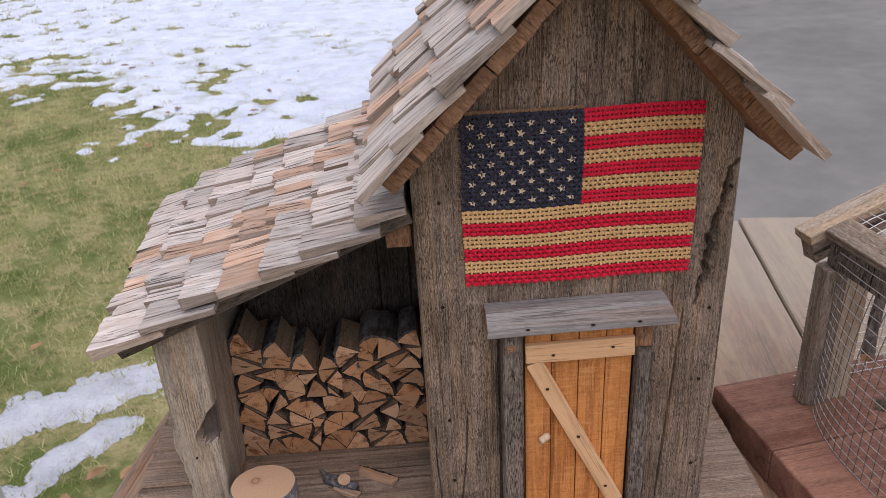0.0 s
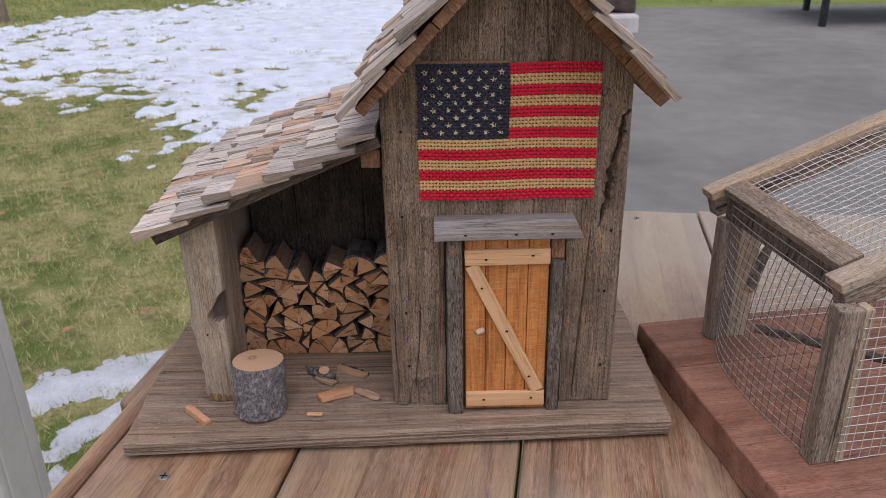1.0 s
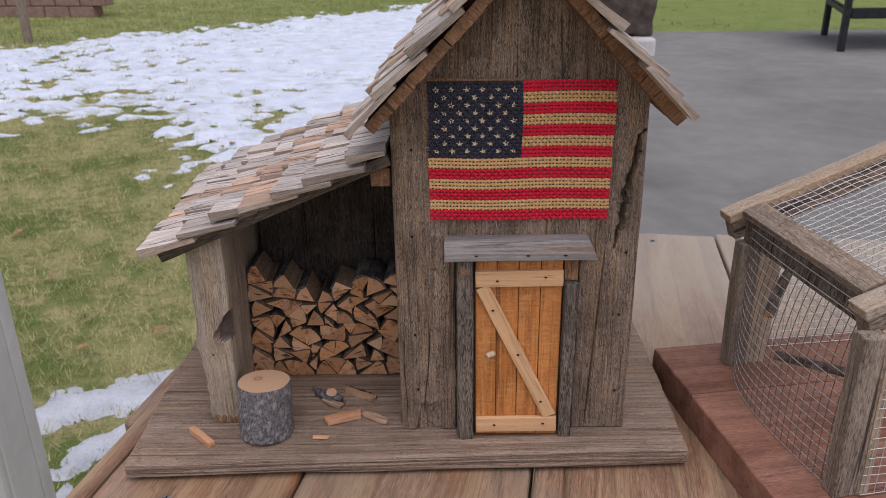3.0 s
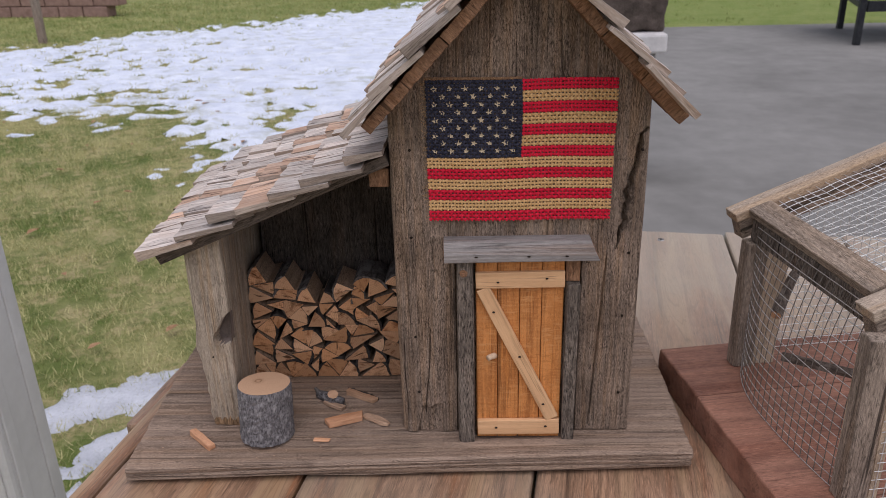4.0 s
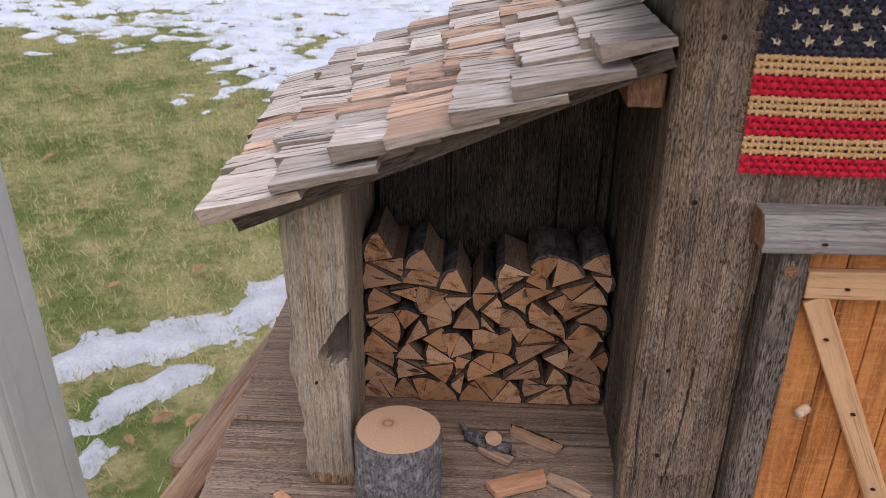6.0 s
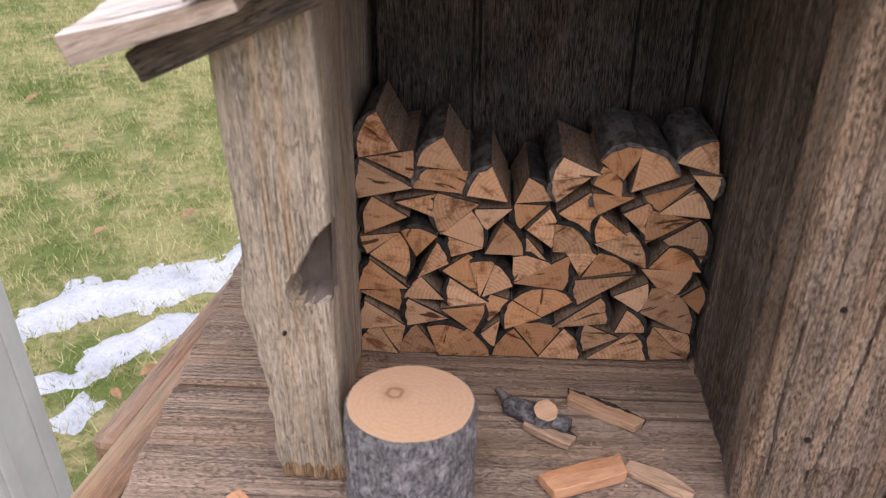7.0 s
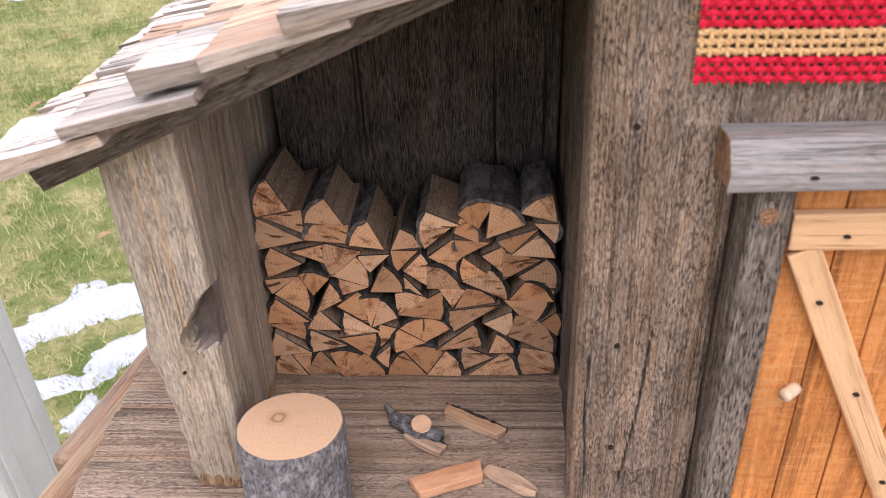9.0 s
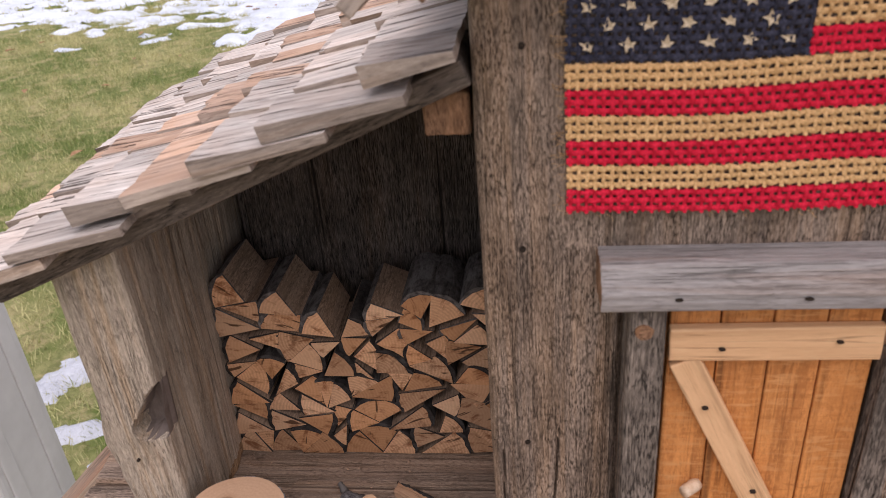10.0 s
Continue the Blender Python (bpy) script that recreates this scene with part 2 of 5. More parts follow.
def shingle_material(name, fresh_share):
    """Split cedar: silver-gray where weathered, orange where fresh."""
    m, nt, b = material(name, 0.85)
    v, plain, rnd = coords(nt, (1 / 18, 1, 1), 3.0)
    g = noise_tex(nt, v, 520, 5, 0.62, 0.2)
    gray = blend(nt, span(nt, g, 0.34, 0.66), rgb((0.38, 0.335, 0.305)), rgb((0.66, 0.605, 0.56)))
    fresh = blend(nt, span(nt, g, 0.34, 0.66), rgb((0.42, 0.255, 0.17)), rgb((0.66, 0.445, 0.32)))
    broad = noise_tex(nt, plain, 60, 3, 0.5)
    k = span(nt, broad, 0.35, 0.65, fresh_share - 0.12, fresh_share + 0.12)
    col = blend(nt, k, gray, fresh)
    v2, _, _ = coords(nt, (1 / 60, 1, 1), 5.0)
    lines = noise_tex(nt, v2, 480, 4, 0.65, 0.15)
    cr = span(nt, lines, 0.58, 0.64, 0.0, 0.8)
    col = blend(nt, cr, col, rgb((0.07, 0.05, 0.04)))
    r2 = math_node(nt, "FRACT", math_node(nt, "MULTIPLY", rnd, 17.3), 0.0)
    col = value_vary(nt, col, r2, 0.22)
    nt.links.new(col, b.inputs["Base Color"])
    relief(nt, b, math_node(nt, "SUBTRACT", g, math_node(nt, "MULTIPLY", cr, 1.5)), 0.9, 0.0011)
    return m


def end_grain(name, pale, ringc, ring_scale, stain=0.5, rings=0.4):
    """Cut log end with year rings round the object's y or z axis."""
    m, nt, b = material(name, 0.8)
    v, plain, rnd = coords(nt, (1, 1, 1), 0.0)
    w = nt.nodes.new("ShaderNodeTexWave")
    w.wave_type, w.rings_direction = "RINGS", "Z"
    plug(nt, w, {"Vector": plain, "Scale": ring_scale, "Distortion": 3.2, "Detail": 2.0, "Detail Scale": 0.8})
    v2, p2, _ = coords(nt, (1, 1, 1), 4.0)
    n1 = noise_tex(nt, p2, 150, 5, 0.65)
    n2 = noise_tex(nt, p2, 900, 3, 0.6)
    col = blend(nt, span(nt, w.outputs["Fac"], 0.1, 0.9, 0.0, rings), rgb(pale), rgb(ringc))
    col = blend(nt, span(nt, n1, 0.55, 0.70, 0.0, stain), col, rgb([c * 0.55 for c in ringc]))
    col = blend(nt, span(nt, n2, 0.42, 0.68, 0.0, 0.3), col, rgb(ringc))
    tone = math_node(nt, "FRACT", math_node(nt, "MULTIPLY", rnd, 23.7), 0.0)
    col = blend(nt, span(nt, tone, 0.3, 1.0, 0.0, 0.75 * stain), col, rgb([0.5 * p + 0.5 * q for p, q in zip(pale, ringc)]), "MIX")
    if stain > 0.5:
        hue = math_node(nt, "FRACT", math_node(nt, "MULTIPLY", rnd, 61.3), 0.0)
        col = blend(nt, span(nt, hue, 0.55, 0.75, 0.0, 0.55), col, rgb((0.50, 0.225, 0.09)))
        col = blend(nt, span(nt, hue, 0.0, 0.25, 0.4, 0.0), col, rgb((0.68, 0.46, 0.30)))
        vs, _, _ = coords(nt, (0.3, 1, 1), 9.0)
        streak = noise_tex(nt, vs, 300, 4, 0.65, 0.5)
        col = blend(nt, math_node(nt, "MULTIPLY", span(nt, streak, 0.5, 0.62, 0.0, 0.85), span(nt, n1, 0.44, 0.56)), col, rgb((0.21, 0.075, 0.028)))
    v3, _, _ = coords(nt, (0.18, 1, 1), 6.0)
    split = noise_tex(nt, v3, 420, 2, 0.5, 0.3)
    col = blend(nt, span(nt, split, 0.65, 0.70, 0.0, stain), col, rgb([c * 0.3 for c in ringc]))
    col = value_vary(nt, col, rnd, 0.26 if stain > 0.5 else 0.05)
    nt.links.new(col, b.inputs["Base Color"])
    relief(nt, b, n2, 0.4, 0.0004)
    return m


def bark_material(name, dark, light, lichen, size=1.0):
    m, nt, b = material(name, 0.95)
    v, plain, rnd = coords(nt, (1, 1, 0.5), 3.0)
    n1 = noise_tex(nt, v, 420 * size, 6, 0.7, 0.4)
    n2 = noise_tex(nt, v, 150 * size, 4, 0.6, 0.3)
    col = blend(nt, span(nt, n1, 0.35, 0.65), rgb(dark), rgb(light))
    col = blend(nt, span(nt, n2, 0.52, 0.66, 0.0, 0.7), col, rgb(lichen))
    nt.links.new(value_vary(nt, col, rnd, 0.15), b.inputs["Base Color"])
    relief(nt, b, math_node(nt, "ADD", n1, n2), 0.8, 0.0012)
    return m


shingle_mat, fresh_shingle = shingle_material("split_cedar_shingle", 0.1), shingle_material("fresh_cedar_shingle", 0.85)
riven_edge = wood("riven_shingle_edge", (0.20, 0.15, 0.118), (0.50, 0.415, 0.35), (0.46, 0.31, 0.21), "x", fine=520, stretch=12, fleck=0.3, fleck_long=8, bands=0.4, crack=0.8, vary=0.25)
log_end = end_grain("split_log_end", (0.66, 0.38, 0.215), (0.26, 0.112, 0.046), 230, 0.95, 0.32)
stump_end = end_grain("stump_top_wood", (0.60, 0.38, 0.243), (0.45, 0.262, 0.15), 190, 0.08, 0.12)


def pith_ring(m, x, y, inner, outer):
    """A brown pith with a faint halo, off the middle of a sawn top."""
    nt = m.node_tree
    b = nt.nodes["Principled BSDF"]
    col = b.inputs["Base Color"].links[0].from_socket
    _, plain, _ = coords(nt, (1, 1, 1), 0.0)
    n = noise_tex(nt, plain, 420, 3, 0.6)
    sep = plug(nt, nt.nodes.new("ShaderNodeSeparateXYZ"), {0: plain})
    dx = math_node(nt, "SUBTRACT", sep.outputs[0], x)
    dy = math_node(nt, "SUBTRACT", sep.outputs[1], y)
    d = math_node(nt, "SQRT", math_node(nt, "ADD", math_node(nt, "MULTIPLY", dx, dx), math_node(nt, "MULTIPLY", dy, dy)), 0.0)
    d = math_node(nt, "ADD", d, math_node(nt, "MULTIPLY", math_node(nt, "SUBTRACT", n, 0.5), 0.0022))
    col = blend(nt, span(nt, d, outer * 0.7, outer * 1.5, 0.45, 0.0), col, rgb((0.42, 0.25, 0.14)))
    col = blend(nt, span(nt, math_node(nt, "ABSOLUTE", math_node(nt, "SUBTRACT", d, inner), 0.0), 0.0002, 0.0008, 0.65, 0.0), col, rgb((0.24, 0.12, 0.06)))
    nt.links.new(col, b.inputs["Base Color"])


pith_ring(stump_end, -0.0048, 0.0036, 0.0021, 0.0036)
bark = bark_material("dark_bark_and_gap_shade", (0.014, 0.011, 0.010), (0.055, 0.046, 0.041), (0.085, 0.076, 0.071))
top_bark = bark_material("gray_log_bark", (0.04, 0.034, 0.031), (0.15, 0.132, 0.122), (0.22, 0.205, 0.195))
perch_bark = bark_material("brown_twig_bark", (0.045, 0.034, 0.028), (0.14, 0.11, 0.09), (0.21, 0.175, 0.15))
stump_bark = bark_material("gray_bark", (0.045, 0.041, 0.043), (0.235, 0.22, 0.225), (0.36, 0.345, 0.345), 2.0)
split_side = wood("split_log_side", (0.14, 0.09, 0.06), (0.40, 0.275, 0.19), (0.33, 0.205, 0.125), "z", fine=500, stretch=10, crack=0.3)


def plain_material(name, a, c, scale, rough, metal=0.0, bump=0.2, depth=0.0005):
    """Two near tones broken up by noise at two scales."""
    m, nt, b = material(name, rough, metal)
    v, plain, rnd = coords(nt, (1, 1, 1), 2.0)
    n1 = noise_tex(nt, plain, scale, 5, 0.6)
    n2 = noise_tex(nt, plain, scale * 9, 3, 0.6)
    f = math_node(nt, "ADD", math_node(nt, "MULTIPLY", n1, 0.7), math_node(nt, "MULTIPLY", n2, 0.3))
    nt.links.new(blend(nt, span(nt, f, 0.36, 0.64), rgb(a), rgb(c)), b.inputs["Base Color"])
    relief(nt, b, n2, bump, depth)
    return m


darker_wire = plain_material("darker_galvanised_wire", (0.30, 0.285, 0.265), (0.56, 0.545, 0.52), 300, 0.5, 0.4)
# uprights catch less overhead light, which is put into their colour
shade_dark_wire = plain_material("shade_dark_wire", (0.10, 0.085, 0.07), (0.24, 0.21, 0.185), 300, 0.6, 0.3)
wire_mat = plain_material("galvanised_wire", (0.55, 0.55, 0.54), (0.80, 0.80, 0.78), 300, 0.4, 0.6)
hollow_mat = plain_material("smooth_gray_hollow", (0.13, 0.10, 0.085), (0.20, 0.16, 0.14), 200, 0.85)
nail_mat = plain_material("rusty_nail", (0.018, 0.013, 0.010), (0.05, 0.035, 0.026), 900, 0.8, 0.3)
screw_mat = plain_material("bright_screw", (0.35, 0.34, 0.33), (0.6, 0.59, 0.57), 900, 0.35, 0.9)
pebble_mat = plain_material("pale_knob", (0.52, 0.35, 0.22), (0.72, 0.55, 0.40), 400, 0.7)
white_metal = plain_material("white_painted_post", (0.52, 0.51, 0.50), (0.62, 0.61, 0.60), 6, 0.45, 0.0, 0.05)
black_metal = plain_material("black_painted_metal", (0.012, 0.013, 0.016), (0.03, 0.032, 0.036), 30, 0.5)
concrete = plain_material("broom_finished_concrete", (0.150, 0.147, 0.138), (0.235, 0.230, 0.218), 0.8, 0.9, 0.0, 0.35, 0.002)
pillar_stone = plain_material("pale_cast_stone", (0.52, 0.50, 0.50), (0.66, 0.64, 0.63), 14, 0.9)
pillar_gray = plain_material("gray_plaster", (0.30, 0.29, 0.29), (0.40, 0.39, 0.385), 9, 0.9)
dark_timber = plain_material("dark_rough_timber", (0.05, 0.038, 0.032), (0.14, 0.11, 0.095), 22, 0.9, 0.0, 0.6, 0.01)
snow_mat = plain_material("old_snow", (0.55, 0.605, 0.72), (0.72, 0.775, 0.87), 7, 0.75, 0.0, 0.5, 0.02)


def thin_spots(m, tone, scale):
    """Places where the grass shows through melting snow."""
    nt = m.node_tree
    b = nt.nodes["Principled BSDF"]
    col = b.inputs["Base Color"].links[0].from_socket
    v, plain, _ = coords(nt, (0.7, 1.3, 1), 0.0)
    n = noise_tex(nt, v, scale, 5, 0.68)
    patch = noise_tex(nt, plain, 0.7, 3, 0.6)
    col = blend(nt, math_node(nt, "MULTIPLY", span(nt, n, 0.50, 0.66, 0.0, 0.8), span(nt, patch, 0.40, 0.6, 0.25, 1.0)), col, rgb(tone))
    nt.links.new(col, b.inputs["Base Color"])


thin_spots(snow_mat, (0.34, 0.36, 0.27), 7.0)
leaf_mat = plain_material("dry_leaf", (0.22, 0.12, 0.06), (0.42, 0.26, 0.15), 40, 0.85)
brick_mat = plain_material("brown_garden_block", (0.22, 0.135, 0.11), (0.34, 0.22, 0.185), 14, 0.9)


def thread_material(name, a, c):
    """Printed burlap yarn: uneven dye and loose fibre."""
    m, nt, b = material(name, 0.95)
    v, plain, rnd = coords(nt, (1, 1, 1), 0.0)
    n1 = noise_tex(nt, plain, 1400, 4, 0.7)
    n2 = noise_tex(nt, plain, 130, 3, 0.6)
    col = blend(nt, span(nt, n1, 0.3, 0.7), rgb(a), rgb(c))
    col = blend(nt, span(nt, n2, 0.45, 0.75, 0.0, 0.35), col, rgb(a))
    nt.links.new(col, b.inputs["Base Color"])
    b.inputs["Specular IOR Level"].default_value = 0.1
    relief(nt, b, n1, 0.7, 0.0003)
    return m


yarn_red = thread_material("red_yarn", (0.42, 0.010, 0.026), (0.95, 0.040, 0.085))
yarn_tan = thread_material("tan_yarn", (0.44, 0.25, 0.095), (0.92, 0.60, 0.31))
yarn_navy = thread_material("navy_yarn", (0.008, 0.009, 0.018), (0.088, 0.088, 0.125))


wet_snow = plain_material("thin_wet_snow", (0.42, 0.44, 0.49), (0.58, 0.605, 0.66), 12, 0.7, 0.0, 0.5, 0.02)


def fresher(nt, place, col):
    """The lawn beyond the patio has kept more of its green."""
    sep = plug(nt, nt.nodes.new("ShaderNodeSeparateXYZ"), {0: place})
    k = math_node(nt, "MULTIPLY", span(nt, sep.outputs[1], 7.6, 8.6), span(nt, sep.outputs[0], -3.5, 0.5, 0.35, 0.75))
    return blend(nt, k, col, rgb((0.17, 0.235, 0.05)))


def lawn_material():
    m, nt, b = material("dormant_lawn", 0.95)
    v, plain, rnd = coords(nt, (1, 1, 1), 0.0)
    n1 = noise_tex(nt, plain, 2.2, 5, 0.68)
    n2 = noise_tex(nt, plain, 9, 5, 0.7)
    n3 = noise_tex(nt, plain, 90, 4, 0.7)
    col = blend(nt, span(nt, n1, 0.4, 0.62), rgb((0.125, 0.175, 0.04)), rgb((0.42, 0.385, 0.175)))
    col = blend(nt, span(nt, n2, 0.5, 0.6, 0.0, 0.85), col, rgb((0.48, 0.40, 0.21)))
    n4 = noise_tex(nt, plain, 17, 4, 0.65)
    col = blend(nt, span(nt, n4, 0.36, 0.48, 0.65, 0.0), col, rgb((0.10, 0.135, 0.035)))
    col = blend(nt, span(nt, n3, 0.35, 0.7, 0.0, 0.5), col, rgb((0.13, 0.15, 0.045)))
    col = fresher(nt, plain, col)
    nt.links.new(col, b.inputs["Base Color"])
    relief(nt, b, n3, 0.8, 0.02)
    return m


def blade_material():
    m, nt, b = material("grass_blade", 0.8)
    g = nt.nodes.new("ShaderNodeNewGeometry")
    v, plain, rnd = coords(nt, (1, 1, 1), 0.0)
    n1 = noise_tex(nt, plain, 2.2, 5, 0.68)
    n2 = noise_tex(nt, plain, 15, 3, 0.6)
    n1 = math_node(nt, "ADD", math_node(nt, "MULTIPLY", n1, 0.62), math_node(nt, "MULTIPLY", n2, 0.38))
    k = math_node(nt, "ADD", math_node(nt, "MULTIPLY", g.outputs["Random Per Island"], 0.28), math_node(nt, "MULTIPLY", n1, 1.15))
    col = blend(nt, span(nt, k, 0.48, 0.80), rgb((0.14, 0.20, 0.045)), rgb((0.54, 0.495, 0.245)))
    col = fresher(nt, plain, col)
    nt.links.new(col, b.inputs["Base Color"])
    return m


hem_yarn = thread_material("brown_hem_yarn", (0.16, 0.085, 0.05), (0.36, 0.22, 0.13))
yarn_cream = thread_material("cream_yarn", (0.34, 0.26, 0.16), (0.76, 0.63, 0.46))
lawn_mat, blade_mat = lawn_material(), blade_material()

# ---------------------------------------------------------------- building helpers


def thing(name, at, label, category, group="", kind="", turn=0.0):
    ob = new(name)
    ob.empty_display_size = 0.01
    ob.matrix_world = pose(*at, 0, 0, turn)
    return tagged(ob, label, category, group, kind)


def solid(name, bm, mat, smooth=False):
    me = bpy.data.meshes.new(name)
    bm.normal_update()
    bm.to_mesh(me)
    bm.free()
    for m in mat if isinstance(mat, (list, tuple)) else [mat]:
        me.materials.append(m)
    if smooth:
        me.polygons.foreach_set("use_smooth", [True] * len(me.polygons))
    return new(name, me)


def part(name, bm, mat, parent, label="", m=None, smooth=False):
    """Links a bmesh as one mesh under a thing or part, in the parent's coordinates."""
    ob = solid(name, bm, mat, smooth)
    ob.parent = parent
    if m is not None:
        ob.matrix_basis = m
    return tagged(ob, label)


def ticks(lo, hi, n, r):
    r = min(r, (hi - lo) * 0.3)
    inner = [lo + r + (hi - lo - 2 * r) * i / n for i in range(n + 1)]
    return [lo] + inner + [hi]


def slab(lo, hi, seg=(1, 1, 1), r=0.0008, shape=None):
    """A box with eased edges, cut into seg pieces along each axis; shape moves its points."""
    ax = [ticks(lo[i], hi[i], seg[i], r) for i in range(3)]
    n = [len(a) - 1 for a in ax]
    bm = bmesh.new()
    made = {}

    def vert(i, j, k):
        key = (i, j, k)
        if key not in made:
            p = [ax[0][i], ax[1][j], ax[2][k]]
            out = [q for q in range(3) if key[q] in (0, n[q])]
            if len(out) > 1:
                pull = 0.3 if len(out) == 2 else 0.42
                for q in out:
                    step = abs(ax[q][1] - ax[q][0])
                    p[q] += pull * step * (1 if key[q] == 0 else -1)
            p = Vector(p)
            made[key] = bm.verts.new(shape(p) if shape else p)
        return made[key]

    for a in range(3):
        b, c = (a + 1) % 3, (a + 2) % 3
        for side in (0, n[a]):
            for i in range(n[b]):
                for j in range(n[c]):
                    quad = []
                    for di, dj in ((0, 0), (1, 0), (1, 1), (0, 1)):
                        key = [0, 0, 0]
                        key[a], key[b], key[c] = side, i + di, j + dj
                        quad.append(vert(*key))
                    bm.faces.new(quad if side else quad[::-1])
    return bm


def weathered(axis, amp, across=420.0, along=22.0, wobble=0.0):
    """Grain ridges along an axis, for slab's shape."""
    def move(p):
        f = [across] * 3
        f["xyz".index(axis)] = along
        q = Vector((p.x * f[0], p.y * f[1], p.z * f[2]))
        d = noise.noise_vector(q) * amp + noise.noise_vector(q * 0.31) * amp
        if wobble:
            d += noise.noise_vector(p * 28.0) * wobble
        return p + d
    return move


def rod(length, r, sides=10, rings=2, taper=1.0, rough=0.0, seed=0.0, bend=0.0):
    """A rod along z from 0 to length, with an end cap at each end in material slot 1."""
    bm = bmesh.new()
    loops = []
    for k in range(rings + 1):
        t = k / rings
        rr = r * (1 + (taper - 1) * t)
        lp = []
        for i in range(sides):
            a = 2 * math.pi * i / sides
            d = 1 + rough * noise.noise(Vector((math.cos(a) * 3, math.sin(a) * 3, t * 4 + seed)))
            lp.append(bm.verts.new((rr * d * math.cos(a) + bend * math.sin(math.pi * t), rr * d * math.sin(a), length * t)))
        loops.append(lp)
    for k in range(rings):
        for i in range(sides):
            j = (i + 1) % sides
            bm.faces.new((loops[k][i], loops[k][j], loops[k + 1][j], loops[k + 1][i]))
    bm.faces.new(loops[0][::-1]).material_index = 1
    bm.faces.new(loops[-1]).material_index = 1
    return bm


def between(a, b):
    """The pose that lays a thing built along z from a towards b."""
    a, b = Vector(a), Vector(b)
    return Matrix.Translation(a) @ (b - a).to_track_quat("Z", "Y").to_matrix().to_4x4()


def nail(parent, x, y, z, r=0.0009, m=None):
    return part("nail", rod(0.0012, r, 7, 1), [nail_mat, nail_mat], parent, "", m or pose(x, y + 0.0004, z, 90))


BASE = 0.766      # top of the house's base plank
TABLE = 0.7474    # table top
FOOT = 0.75       # underside of what stands on the table on feet


def base_top(x, y):
    """The base plank is cupped: it falls towards its front, most of all on the left."""
    dip = 0.0013 * max(0.0, min(1.0, (y - 0.048) / 0.018)) if -0.1125 < x < 0.004 else 0.0
    return BASE - dip - 0.055 * max(0.0, 0.07 - max(y, -0.012)) * (1 - 0.5 * max(0.0, min(1.0, (x + 0.02) / 0.14)))



# ---------------------------------------------------------------- ground, patio, snow
bm = bmesh.new()
vs = [bm.verts.new((x, y, -0.02)) for x, y in ((-300, -300), (300, -300), (300, 300), (-300, 300))]
bm.faces.new(vs)
tagged(solid("ground", bm, lawn_mat), "dormant green and straw-brown lawn", "lawn", kind="structure")

bm = slab((0.25, -5.0, -0.12), (9.0, 8.25, 0.0), (30, 40, 1), 0.01)
tagged(solid("patio", bm, concrete), "smooth gray concrete patio slab", "patio", kind="structure")


def mesh_object(name, verts, faces, mat, smooth=False):
    me = bpy.data.meshes.new(name)
    me.from_pydata(verts, [], faces)
    me.materials.append(mat)
    if smooth:
        me.polygons.foreach_set("use_smooth", [True] * len(me.polygons))
    return new(name, me)


def grass_field(count, x0, x1, y0, y1, tall, wide):
    """Loose short blades, three corners each, thicker in clumps."""
    rng = np.random.RandomState(4)
    verts, faces = [], []
    while len(faces) < count:
        x, y = rng.uniform(x0, x1), rng.uniform(y0, y1)
        if x > 0.24 and y < 8.3:
            continue
        if noise.noise(Vector((x * 7, y * 7, 0))) < rng.uniform(-0.7, 0.2):
            continue
        if y > 3.0 and far_snow(x, y) > rng.uniform(-0.1, 0.3):
            continue
        a, h = rng.uniform(0, 6.28), tall * rng.uniform(0.5, 1.25)
        lean = h * rng.uniform(0.2, 1.1)
        b = rng.uniform(0, 6.28)
        dx, dy = wide * math.cos(a), wide * math.sin(a)
        k = len(verts)
        verts += [(x - dx, y - dy, -0.021), (x + dx, y + dy, -0.021), (x + lean * math.cos(b), y + lean * math.sin(b), -0.02 + h)]
        faces.append((k, k + 1, k + 2))
    return verts, faces


def leaf_litter(count):
    """Curled dry leaves lying loose on the grass."""
    rng = np.random.RandomState(9)
    verts, faces = [], []
    for _ in range(count):
        x, y, a, s = rng.uniform(-3.0, -0.5), rng.uniform(0.8, 5.0), rng.uniform(0, 6.28), rng.uniform(0.015, 0.032)
        k = len(verts)
        for px, py, pz in ((-1, 0, 0), (-0.3, 0.45, 0.3), (0.5, 0.4, 0.25), (1.1, 0, 0.1), (0.5, -0.4, 0.3), (-0.3, -0.45, 0.2)):
            verts.append((x + s * (px * math.cos(a) - py * math.sin(a)), y + s * (px * math.sin(a) + py * math.cos(a)), 0.002 + s * pz))
        faces += [(k, k + 3, k + 2, k + 1), (k, k + 5, k + 4, k + 3)]
    return verts, faces


tagged(mesh_object("fallen_leaves", *leaf_litter(46), leaf_mat), "scattered dry brown leaves on the lawn", "leaves", kind="stuff")


def fbm(x, y, s):
    return sum(noise.noise(Vector((x * s * f, y * s * f, f))) / f for f in (1, 2.1, 4.3))


